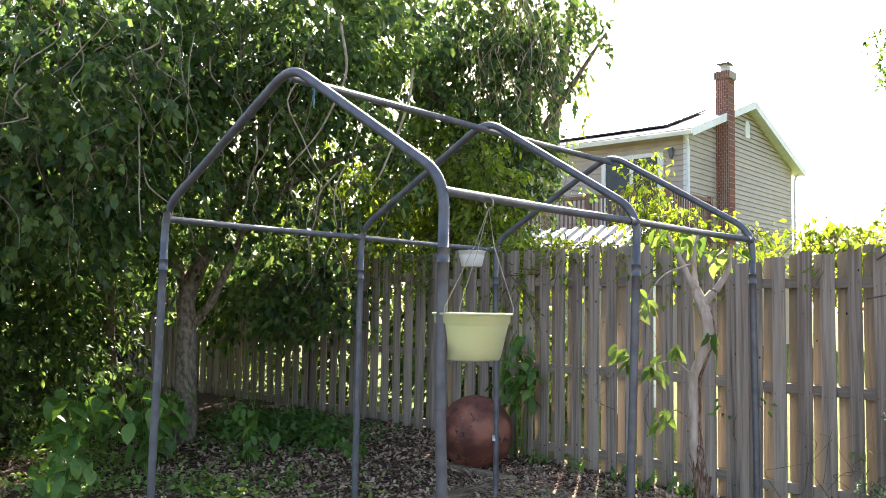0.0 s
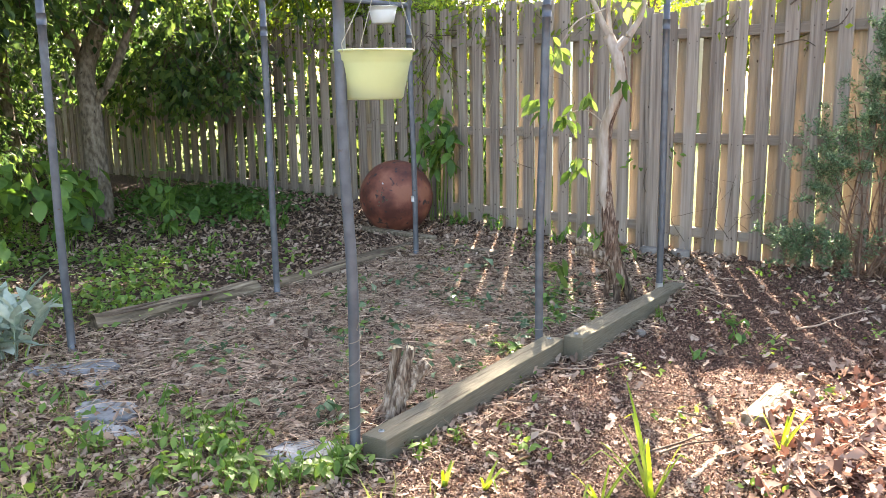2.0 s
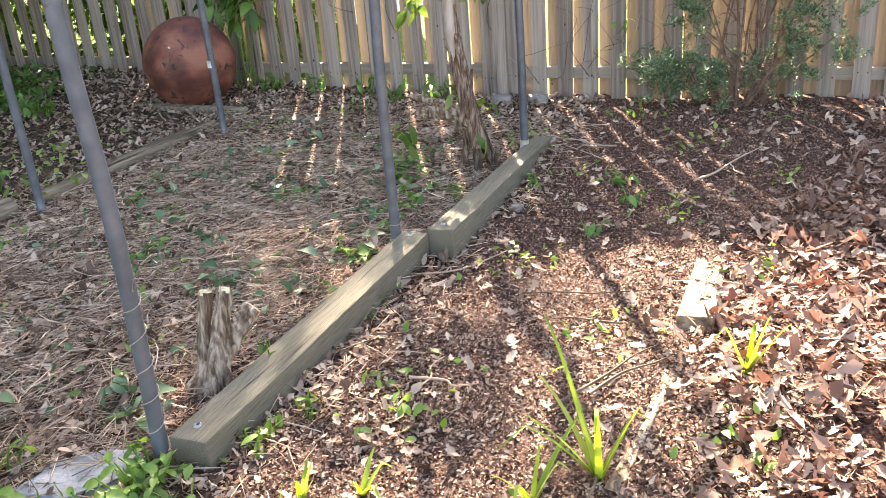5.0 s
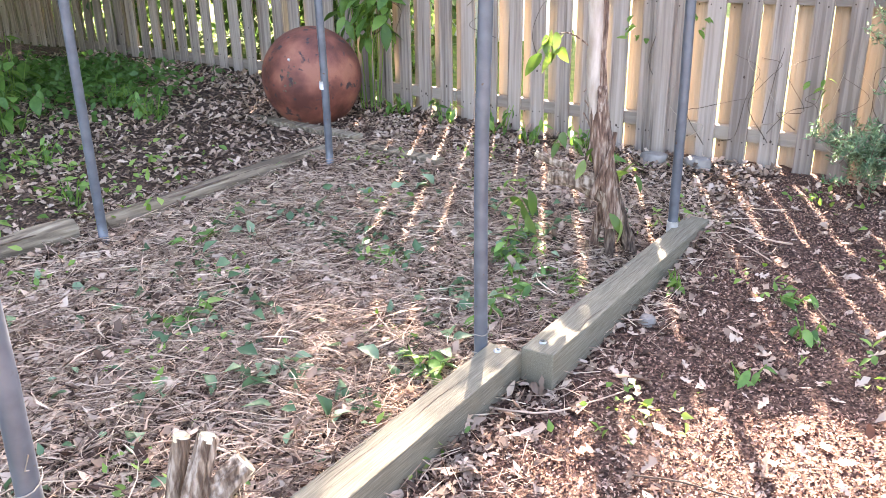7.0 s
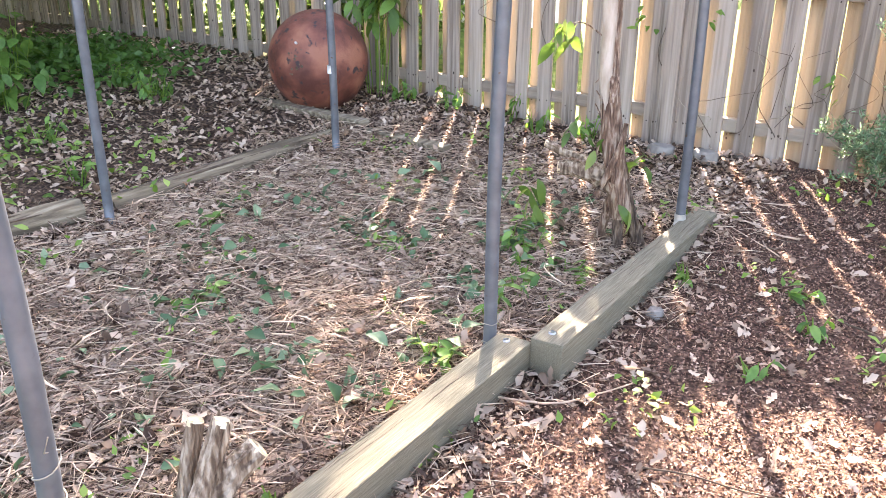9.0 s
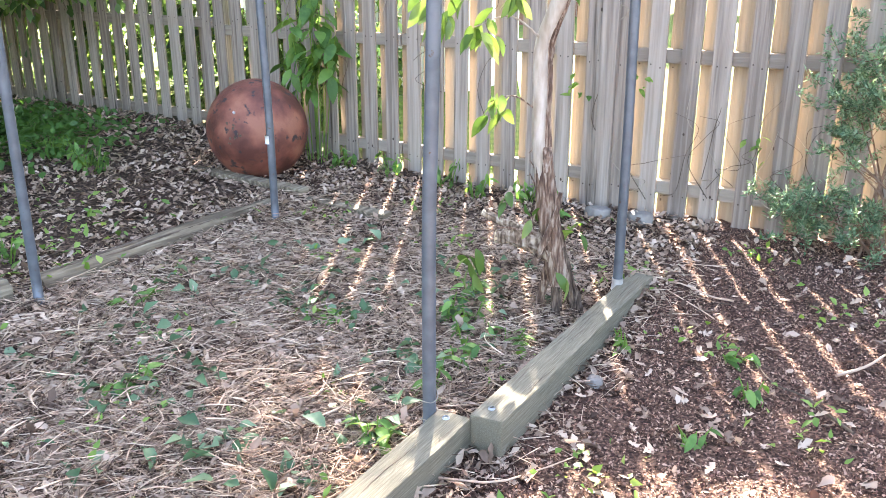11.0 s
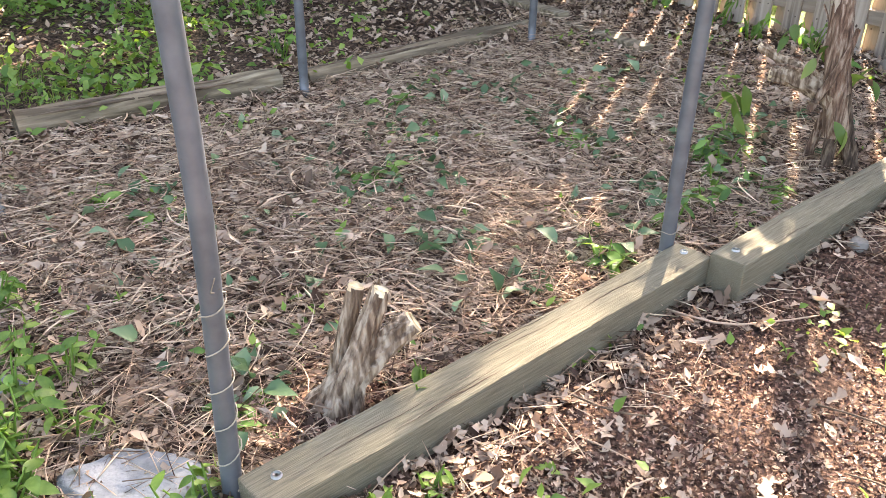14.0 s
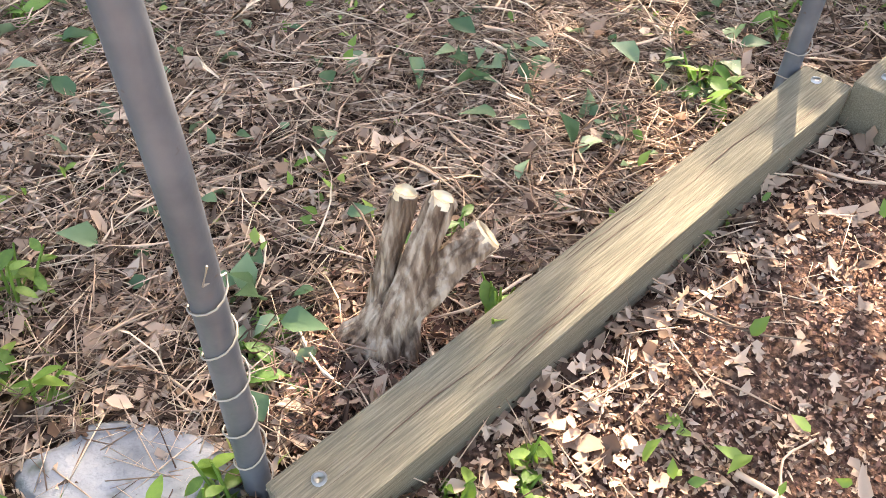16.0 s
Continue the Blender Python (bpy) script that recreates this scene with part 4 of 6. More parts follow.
tree("hedge_shrub", "dense dark shrubs close behind the fence", [limb([(-7.0, 5.5, -0.1), (-7.0, 5.5, 0.8), (-6.9, 5.5, 1.6)], 0.05, 0.02)],
     [(-4.6, 5.5, 1.1), (-6.4, 5.6, 1.3), (-8.4, 5.7, 1.4), (-10.4, 5.7, 1.5), (-12.5, 5.8, 1.6), (-14.5, 5.8, 1.8), (-3.3, 5.4, 0.7)], [(1.0, 0.55, 1.1), (1.2, 0.6, 1.3), (1.2, 0.6, 1.5), (1.3, 0.6, 1.6), (1.4, 0.6, 1.7), (1.4, 0.6, 2.0), (0.5, 0.4, 0.7)],
     [130, 150, 190, 220, 240, 260, 40], 20, (0.09, 0.16), shell=0.35)
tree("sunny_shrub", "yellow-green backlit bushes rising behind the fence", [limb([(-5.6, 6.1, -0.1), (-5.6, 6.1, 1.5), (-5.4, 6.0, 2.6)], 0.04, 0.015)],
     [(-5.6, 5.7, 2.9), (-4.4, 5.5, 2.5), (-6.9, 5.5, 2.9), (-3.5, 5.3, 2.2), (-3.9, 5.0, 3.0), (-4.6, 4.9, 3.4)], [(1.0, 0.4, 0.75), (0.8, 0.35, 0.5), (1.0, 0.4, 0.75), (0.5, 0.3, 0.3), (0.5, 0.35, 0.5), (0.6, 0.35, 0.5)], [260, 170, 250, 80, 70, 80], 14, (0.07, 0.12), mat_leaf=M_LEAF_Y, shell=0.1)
tree("shade_shrub", "dark undergrowth beneath the trees", [limb([(-8.0, 1.6, -0.1), (-8.0, 1.6, 0.4), (-8.1, 1.7, 0.9)], 0.03, 0.012)],
     [(-7.6, 1.7, 0.6), (-8.8, 2.6, 0.8), (-6.8, 0.2, 0.7), (-10.2, 2.8, 1.0), (-8.2, 0.2, 0.9)], [(0.9, 0.7, 0.7), (1.0, 0.8, 0.9), (0.9, 0.9, 0.8), (1.2, 1.0, 1.2), (1.2, 1.0, 1.0)], [140, 160, 170, 170, 190], 18, (0.07, 0.13), shell=0.3)


def hanging_vines():
    v = thing("dead_vine", "tangle of pale dead vine stems hanging from the tree", "vine")
    for k in range(170):
        x, y = rng.uniform(-5.6, -3.5), rng.uniform(5.2, 6.4)
        z0 = rng.uniform(4.2, 6.0)
        ln = rng.uniform(0.6, 1.7)
        pts = [(x, y, z0)]
        for j in range(5):
            pts.append((pts[-1][0] + 0.10 * rng.standard_normal(), pts[-1][1] + 0.08 * rng.standard_normal(), pts[-1][2] - ln / 5))
        c, r = limb(pts, rng.uniform(0.004, 0.010), 0.002, 3)
        part("vine_stem", mesh_of("vine_stem", *tube_data(c, r, 4), M_PALEVINE if k % 3 else M_TWIG, True), v)
    for k in range(70):
        x, y, z0, ln = rng.uniform(-4.5, -3.7), rng.uniform(-0.6, 4.0), rng.uniform(2.6, 4.6), rng.uniform(0.5, 1.5)
        pts = [(x, y, z0)]
        for j in range(5):
            pts.append((pts[-1][0] + 0.06 * rng.standard_normal(), pts[-1][1] + 0.13 * rng.standard_normal(), pts[-1][2] - ln / 5))
        c, r = limb(pts, rng.uniform(0.004, 0.012), 0.002, 3)
        part("vine_stem", mesh_of("vine_stem", *tube_data(c, r, 4), M_PALEVINE if k % 3 == 0 else M_BARK, True), v)
    for pts, r in (([(-3.2, 2.2, 4.0), (-3.05, 2.15, 3.55), (-3.15, 2.1, 3.25), (-3.3, 2.05, 3.0), (-3.6, 2.0, 2.75)], 0.013), ([(-2.7, 2.6, 3.6), (-2.75, 2.6, 3.3), (-2.9, 2.55, 2.9), (-3.0, 2.5, 2.65), (-3.1, 2.5, 2.55)], 0.013),
                   ([(-4.2, 0.9, 3.1), (-4.15, 0.9, 2.6), (-4.05, 0.85, 2.4), (-3.9, 0.8, 2.1)], 0.009), ([(-4.6, -0.3, 2.9), (-4.4, -0.2, 2.3), (-4.5, -0.1, 2.05), (-4.55, -0.1, 1.9)], 0.010)):
        c, rr = limb(pts, r, r * 0.5, 5)
        part("vine_stem", mesh_of("vine_stem", *tube_data(c, rr, 6), M_PALEVINE, True), v, "long pale bare stem")


hanging_vines()
# sprays of leaves high on the right, a sapling and creepers beyond the fence
tree("tree", "pale leafy branches of a tall tree against the sky", [limb([(-7.0, 8.9, -0.1), (-6.95, 8.9, 3.0), (-6.7, 8.9, 6.4)], 0.16, 0.07), limb([(-6.75, 8.9, 5.7), (-6.0, 9.1, 6.3), (-5.0, 9.3, 6.4)], 0.03, 0.008)],
     [(-6.6, 9.0, 6.2), (-5.6, 9.2, 6.5), (-5.15, 9.3, 6.35), (-5.35, 9.3, 5.75)], [(0.8, 0.7, 0.9), (0.6, 0.4, 0.4), (0.35, 0.3, 0.3), (0.14, 0.14, 0.14)], [70, 36, 14, 4], 14, (0.06, 0.11), shell=0.2)
# Unseen crown, added on the sun's line to cast dappled shade on timber and bed
tree("tree", "unseen high tree crown added to dapple the bed with shade", [limb([(-8.6, 13.2, -0.1), (-8.5, 13.2, 5.0), (-7.6, 12.9, 8.6), (-6.4, 12.4, 9.4)], 0.2, 0.05)],
     [(-5.98, 12.2, 9.15), (-6.8, 12.5, 9.5), (-7.8, 13.0, 9.9)], [(0.5, 0.5, 0.5), (0.8, 0.7, 0.7), (1.1, 1.0, 0.9)], [34, 20, 66], 14, (0.1, 0.16), shell=0.1)
tree("tree", "tall tree reaching in from beyond the fence", [limb([(1.8, 11.4, -0.1), (1.7, 11.4, 3.5), (1.2, 11.3, 6.0)], 0.18, 0.07), limb([(1.4, 11.3, 4.8), (0.0, 11.2, 5.4), (-0.8, 11.1, 5.5)], 0.05, 0.012)],
     [(0.9, 11.2, 5.8), (-0.72, 11.1, 5.5), (0.2, 11.2, 3.3), (-0.75, 11.1, 3.25)], [(1.2, 0.9, 1.1), (0.45, 0.4, 0.5), (0.9, 0.6, 0.35), (0.2, 0.2, 0.12)], [90, 60, 34, 4], 14, (0.07, 0.12), shell=0.2)
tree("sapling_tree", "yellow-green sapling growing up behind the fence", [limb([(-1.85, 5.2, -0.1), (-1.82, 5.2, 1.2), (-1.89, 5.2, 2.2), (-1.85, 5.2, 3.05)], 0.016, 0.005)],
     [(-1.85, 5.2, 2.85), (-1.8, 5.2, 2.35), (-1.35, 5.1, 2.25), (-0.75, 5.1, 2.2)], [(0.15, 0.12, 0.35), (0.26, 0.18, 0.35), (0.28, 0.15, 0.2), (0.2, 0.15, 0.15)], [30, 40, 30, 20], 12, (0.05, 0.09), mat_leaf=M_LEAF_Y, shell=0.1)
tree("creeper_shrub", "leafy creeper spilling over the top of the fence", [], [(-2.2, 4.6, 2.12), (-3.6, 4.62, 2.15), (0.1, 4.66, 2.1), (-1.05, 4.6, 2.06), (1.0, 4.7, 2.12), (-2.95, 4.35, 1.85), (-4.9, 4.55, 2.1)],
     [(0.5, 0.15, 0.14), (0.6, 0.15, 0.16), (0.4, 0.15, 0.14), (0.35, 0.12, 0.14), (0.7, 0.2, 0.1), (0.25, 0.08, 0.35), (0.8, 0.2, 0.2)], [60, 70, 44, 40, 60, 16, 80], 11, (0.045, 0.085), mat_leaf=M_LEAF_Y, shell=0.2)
tree("far_shrub", "low green trees far beyond the fence", [limb([(-4.0, 30, -0.1), (-4.0, 30, 2.0), (-3.9, 30, 3.0)], 0.25, 0.1)], [(-6.6, 29, 2.9), (-4.6, 30, 3.3), (-2.5, 30, 3.2), (0.5, 30, 3.8), (4.0, 29, 4.2), (-7.0, 30, 4.2)],
     [(1.3, 1.2, 0.9), (1.5, 1.5, 1.1), (1.6, 1.5, 1.0), (2.2, 1.5, 1.5), (2.4, 1.5, 1.8), (1.4, 1.0, 0.6)], [110, 140, 130, 140, 140, 40], 16, (0.2, 0.36), shell=0.3, mat_leaf=M_LEAF_Y)


# ---- house beyond the fence ----
def build_house():
    h = thing("house", "two-storey tan sided house with a brick chimney and solar panels", "house", at=(-9.5, 22.3, 0))
    W, D, E, R = 12.0, 9.5, 7.2, 8.88   # width towards -x, depth, eave and ridge heights

    def siding(x0, x1, top, z0=0.0, pitch=0.17):
        V, F = [], []
        z, k = z0, 0
        while z < max(top(x0), top(x1), top((x0 + x1) / 2)) - 0.01:
            zt = z + pitch
            a = [x for x in np.linspace(x0, x1, 41) if top(x) > z + 0.02]
            if a:
                i = len(V)
                V += [(a[0], -0.04, z), (a[-1], -0.04, z), (a[-1], -0.002, min(zt, top(a[-1]) + 0.1)), (a[0], -0.002, min(zt, top(a[0]) + 0.1)), (a[0], 0, z), (a[-1], 0, z)]
                F += [(i, i + 1, i + 2, i + 3), (i + 4, i + 5, i + 1, i)]
            z = zt
        return V, F

    for turn, (V, F) in ((0, siding(-W, 0, lambda x: E)), (90, siding(0, D, lambda x: E + (R - E) * (1 - abs(x - D / 2) / (D / 2))))):
        for i in range(0, len(V), 6):
            part("siding_board", mesh_of("siding_board", V[i:i + 6], [(0, 1, 2, 3), (4, 5, 1, 0)], M_SIDING), h, m=pose(0, 0, 0, 0, 0, turn))
    part("wall", box("wall", M_SIDING, -W, -0.06, 0.06, D, 0, E, bevel=0.0), h)
    gable = mesh_of("gable_core", [(-0.05, 0.05, E), (-0.05, D, E), (-0.05, D / 2, R - 0.05), (-W, 0.05, E), (-W, D, E), (-W, D / 2, R - 0.05)], [(0, 1, 2), (5, 4, 3), (0, 2, 5, 3), (2, 1, 4, 5)], M_SIDING)
    part("gable_core", gable, h)
    sl = math.atan2(R - E, D / 2)
    for side in (0, 1):
        m = pose(0, 0 if side == 0 else D, E, 0, 0, 0) @ (Matrix.Rotation(sl, 4, "X") if side == 0 else Matrix.Rotation(-sl, 4, "X"))
        L = D / 2 / math.cos(sl)
        y0, y1 = (-0.5, L + 0.02) if side == 0 else (-L - 0.02, 0.5)
        part("roof", box("roof", M_ROOF, -W - 0.3, 0.38, y0, y1, 0.03, 0.15), h, m=m)
        part("rake_board", box("rake_board", M_WHITE, 0.383, 0.42, y0, y1, -0.1, 0.16), h, "white rake trim", m=m)
        part("soffit", box("soffit", M_WHITE, -W - 0.3, 0.38, y0, y1, 0.0, 0.028), h, m=m)
        part("gutter", box("gutter", M_WHITE, -W - 0.3, 0.42, (y0 - 0.1) if side == 0 else y1, y0 if side == 0 else y1 + 0.1, -0.02, 0.12), h, "white gutter", m=m)
        if side == 0:
            for i in range(5):
                part("solar_panel", box("solar_panel", M_PANEL, -8.6 + i * 1.55, -8.6 + i * 1.55 + 1.5, 0.5, 3.7, 0.2, 0.25), h, "dark glossy solar panel", m=m)
    part("corner_board", box("corner_board", M_WHITE, -0.1, 0.035, -0.035, 0.1, 0, E - 0.1), h, "white corner trim")
    part("downspout", tube("downspout", M_WHITE, bent([(0.1, -0.45, E - 0.1), (0.1, -0.12, E - 0.5), (0.1, -0.12, 0.2)], 0.08), 0.05, 8), h, "white downspout")
    part("downspout", tube("downspout", M_WHITE, bent([(0.1, D + 0.45, E - 0.1), (0.1, D + 0.08, E - 0.5), (0.1, D + 0.08, 0.2)], 0.08), 0.05, 8), h, "white downspout")
    ch = part("chimney", box("chimney", M_BRICK, 0.02, 0.48, 2.2, 2.68, 0, 9.38, bevel=0.01), h, "red brick chimney")
    part("cap", box("cap", M_BRICK, -0.03, 0.53, 2.15, 2.73, 9.34, 9.6, bevel=0.015), ch)
    part("flue", tube("flue", M_BAND, [(0.26, 2.44, 9.6), (0.26, 2.44, 9.86)], 0.16, 12), ch, "metal flue")
    part("flue_hat", box("flue_hat", M_TUBE, 0.04, 0.48, 2.2, 2.68, 9.85, 9.9, bevel=0.02), ch, "dark flue cover")
    vent = part("gable_vent", box("gable_vent", M_WHITE, 0.0, 0.05, 4.7, 5.1, 7.75, 8.2, bevel=0.02), h, "white arched gable vent")
    arch = [(0.0, 4.9 + 0.2 * math.cos(t), 8.19 + 0.22 * math.sin(t)) for t in np.linspace(0, math.pi, 12)]
    V = arch + [(0.05, y, z) for _, y, z in arch]
    part("arch_top", mesh_of("arch_top", V, [tuple(range(12)), tuple(range(23, 11, -1))] + [(i, i + 1, i + 13, i + 12) for i in range(11)], M_WHITE), vent)
    win = part("patio_door", box("patio_door", M_GLASS, -2.95, -0.95, -0.05, -0.02, 4.2, 6.5), h, "dark glass patio door with white frame")
    for a in ((-3.08, -2.92, 4.1, 6.62), (-0.98, -0.78, 4.1, 6.62), (-2.0, -1.88, 4.2, 6.5)):
        part("frame", box("frame", M_WHITE, a[0], a[1], -0.09, -0.025, a[2], a[3], bevel=0.01), win)
    part("frame", box("frame", M_WHITE, -2.92, -0.98, -0.088, -0.025, 6.48, 6.62, bevel=0.01), win)
    lamp = part("wall_lamp", tube("wall_lamp", M_TUBE, [(-0.47, -0.14, 6.35), (-0.47, -0.14, 6.48), (-0.47, -0.14, 6.65), (-0.47, -0.14, 6.7)], [0.05, 0.08, 0.1, 0.03], 8), h, "dark wall lantern")
    part("bracket", box("bracket", M_TUBE, -0.49, -0.45, -0.14, -0.01, 6.66, 6.72), lamp)


def build_deck():
    d = thing("deck", "brown painted raised wooden deck with a slatted railing", "deck", at=(-9.5, 22.3, 0))
    part("floor", box("floor", M_DECK, -7, 0.9, -3.0, -0.1, 3.75, 3.95), d)
    part("top_rail", box("top_rail", M_DECK, -7, 0.9, -3.0, -2.9, 4.83, 4.93), d)
    part("top_rail", box("top_rail", M_DECK, 0.8, 0.9, -2.88, -0.1, 4.83, 4.93), d)
    slat, post = box("slat", M_DECK, -0.02, 0.02, -0.02, 0.02, 3.95, 4.83), box("post", M_DECK, -0.07, 0.07, -0.07, 0.07, 0, 5.0)
    for k in range(50):
        part("slat", slat, d, m=pose(-6.95 + k * 0.157, -2.95, 0))
    for k in range(18):
        part("slat", slat, d, m=pose(0.85, -2.8 + k * 0.155, 0))
    for x, y in ((-7, -2.95), (-4.4, -2.95), (-1.8, -2.95), (0.85, -2.95), (0.85, -0.2)):
        part("post", post, d, m=pose(x, y, 0))


def build_shed():
    s = thing("shed", "low white shed with a ribbed grey metal roof", "shed", at=(-4.9, 7.6, 0))
    part("wall", box("wall", M_WHITE, -1.5, 1.3, 0.0, 1.6, 0, 2.15), s)
    V, F = [], []
    n = 56
    for i in range(n + 1):
        x = -1.7 + 3.2 * i / n
        dz = 0.03 if i % 4 in (0, 1) else 0.0
        V += [(x, -0.3, 2.15 + dz), (x, 0.8, 2.75 + dz), (x, 1.9, 2.15 + dz)]
    for i in range(n):
        for k in (0, 1):
            F.append((i * 3 + k, i * 3 + 3 + k, i * 3 + 4 + k, i * 3 + k + 1))
    part("roof", mesh_of("roof", V, F, M_METAL), s)
    part("fascia", box("fascia", M_WHITE, -1.7, 1.5, -0.33, -0.3, 2.02, 2.17), s)


build_house()
build_deck()
build_shed()


# ---- shrubs and plants ----
def big_leaf(name, w, l, mat, fold=0.1, droop=0.25):
    """A pointed leaf 1 m long along +y with a folded midrib, 18 faces."""
    V, F = [], []
    n = 6
    for k in range(n + 1):
        t = k / n
        half = w * (math.sin(math.pi * min(1, t * 0.98 + 0.02)) ** 0.8) * (1 - 0.25 * t)
        y, z = l * t, -droop * l * t * t
        V += [(-half, y, z + fold * half), (0, y, z), (half, y, z + fold * half)]
    for k in range(n):
        for j in (0, 1):
            F.append((k * 3 + j, k * 3 + j + 1, k * 3 + j + 4, k * 3 + j + 3))
    return mesh_of(name, V, F, mat, True)


def build_peeling_shrub():
    sh = thing("peeling_shrub", "crooked shrub with pale peeling bark and a few large green leaves", "shrub", at=(-0.13, 2.72, -0.09))
    main = limb([(0.055, -0.01, 0.17), (0.045, -0.03, 0.27), (0.02, -0.05, 0.42), (-0.02, -0.05, 0.62), (-0.045, -0.05, 0.95), (-0.04, -0.05, 1.2), (0.03, -0.06, 1.38), (0.065, -0.06, 1.5), (0.03, -0.06, 1.66), (-0.03, -0.06, 1.76)], 0.05, 0.03, 6)
    V, F = tube_data(main[0], main[1], 20, 0.35)
    part("trunk", mesh_of("trunk", V, F, M_PEEL, True), sh)
    legs = (([(-0.035, 0.0, -0.04), (-0.04, 0.0, 0.06), (-0.02, -0.01, 0.17), (0.02, -0.03, 0.3)], (0.024, 0.018, 0.019, 0.022), M_PEEL),
            ([(0.06, -0.03, -0.04), (0.055, -0.03, 0.06), (0.05, -0.03, 0.16), (0.045, -0.04, 0.32)], (0.032, 0.022, 0.022, 0.026), M_OLDBARK),
            ([(0.15, 0.03, -0.04), (0.13, 0.02, 0.06), (0.1, 0.0, 0.17), (0.06, -0.03, 0.34)], (0.036, 0.026, 0.024, 0.022), M_OLDBARK),
            ([(0.1, 0.1, -0.04), (0.09, 0.08, 0.08), (0.06, 0.03, 0.2), (0.04, -0.02, 0.34)], (0.035, 0.03, 0.03, 0.025), M_OLDBARK))
    for k, (pts, rad, mat) in enumerate(legs):
        part("stem", mesh_of("stem", *bark_stem(pts, rad, 20, 14, seed=7.3 + k), mat), sh, "gnarled furrowed stem at the shrub's foot")
    for k, (pts, rad) in enumerate((([(0.03, -0.05, 0.31), (-0.06, -0.07, 0.345), (-0.14, -0.1, 0.37), (-0.21, -0.12, 0.375)], (0.042, 0.036, 0.034, 0.03)),
                                    ([(0.0, -0.04, 0.36), (-0.1, -0.06, 0.40), (-0.2, -0.08, 0.43), (-0.29, -0.1, 0.465)], (0.024, 0.02, 0.019, 0.018)))):
        part("stub", mesh_of("stub", *bark_stem(pts, rad, 18, 12, seed=21.0 + k), M_STUMP), sh, "sawn-off side branch")
        a, b = Vector(pts[-2]), Vector(pts[-1])
        d = (b - a).normalized()
        part("cut_face", tube("cut_face", M_CUT, [b - d * 0.01, b + d * 0.003, b + d * 0.005], [rad[-1] * 0.95, rad[-1] * 0.93, rad[-1] * 0.86], 16, 0.2), sh, "pale saw cut")
    strap = limb([(-0.03, -0.1, 0.27), (0.02, -0.11, 0.38), (0.06, -0.1, 0.5), (0.07, -0.08, 0.6)], 0.018, 0.010, 6)
    part("bark_strap", mesh_of("bark_strap", *tube_data(strap[0], strap[1], 10, 0.3), M_PEEL, True), sh, "reddish bark strap crossing the trunk")
    up = limb([(-0.02, -0.062, 0.6), (-0.04, -0.072, 0.8), (-0.045, -0.075, 0.95), (-0.04, -0.075, 1.2), (0.03, -0.085, 1.38), (0.065, -0.085, 1.5), (0.03, -0.085, 1.66), (-0.03, -0.08, 1.78)], 0.03, 0.036, 6)
    part("upper_trunk", mesh_of("upper_trunk", *tube_data(up[0], up[1], 14, 0.15), M_SMOOTH, True), sh, "smooth pale upper trunk")
    for p, a, b in (([(0.0, -0.08, 1.72), (-0.06, -0.09, 1.85), (-0.13, -0.1, 2.0), (-0.2, -0.12, 2.15)], 0.03, 0.008), ([(0.02, -0.08, 1.68), (0.10, -0.06, 1.78), (0.17, -0.04, 1.9), (0.19, -0.02, 2.05)], 0.03, 0.012),
                    ([(-0.03, -0.05, 1.75), (-0.06, -0.02, 2.0), (-0.04, 0.02, 2.2)], 0.02, 0.006), ([(-0.05, -0.08, 0.4), (-0.18, -0.14, 0.42), (-0.3, -0.18, 0.34)], 0.006, 0.003), ([(-0.05, -0.09, 1.95), (-0.16, -0.3, 1.85), (-0.26, -0.38, 1.6), (-0.33, -0.4, 1.3)], 0.006, 0.002),
                    ([(-0.02, -0.06, 1.2), (-0.12, -0.2, 1.32), (-0.24, -0.3, 1.28)], 0.005, 0.002), ([(-0.02, -0.05, 0.9), (-0.12, -0.15, 1.0), (-0.2, -0.22, 0.98)], 0.004, 0.002)):
        c = limb(p, a, b, 6)
        part("branch", mesh_of("branch", *tube_data(c[0], c[1], 9, 0.25), M_SMOOTH if p[0][2] > 1 else M_PEEL, True), sh)
    for k in range(9):
        z = random.uniform(0.35, 0.85)
        a = random.uniform(0, 6.28)
        r = 0.056 - 0.018 * z
        p = Vector((r * math.cos(a) - 0.02 * z, r * math.sin(a) - 0.05 * z, z))
        q = p + Vector((0.035 * math.cos(a), 0.035 * math.sin(a), random.uniform(-0.16, 0.14)))
        w = random.uniform(0.008, 0.02)
        V = [p + Vector((-w * math.sin(a), w * math.cos(a), 0)), p - Vector((-w * math.sin(a), w * math.cos(a), 0)), q - Vector((-w * 0.6 * math.sin(a), w * 0.6 * math.cos(a), 0)), q + Vector((-w * 0.5 * math.sin(a), w * 0.5 * math.cos(a), 0))]
        V += [v + Vector((0.004 * math.cos(a), 0.004 * math.sin(a), 0)) for v in V]
        part("bark_strip", mesh_of("bark_strip", [tuple(v) for v in V], [(0, 1, 2, 3), (7, 6, 5, 4), (0, 4, 5, 1), (1, 5, 6, 2), (2, 6, 7, 3), (3, 7, 4, 0)], M_PEEL), sh, "curling strip of peeling bark")
    leaf = big_leaf("leaf", 0.036, 0.145, M_SHRUBLEAF, 0.25, 0.35)
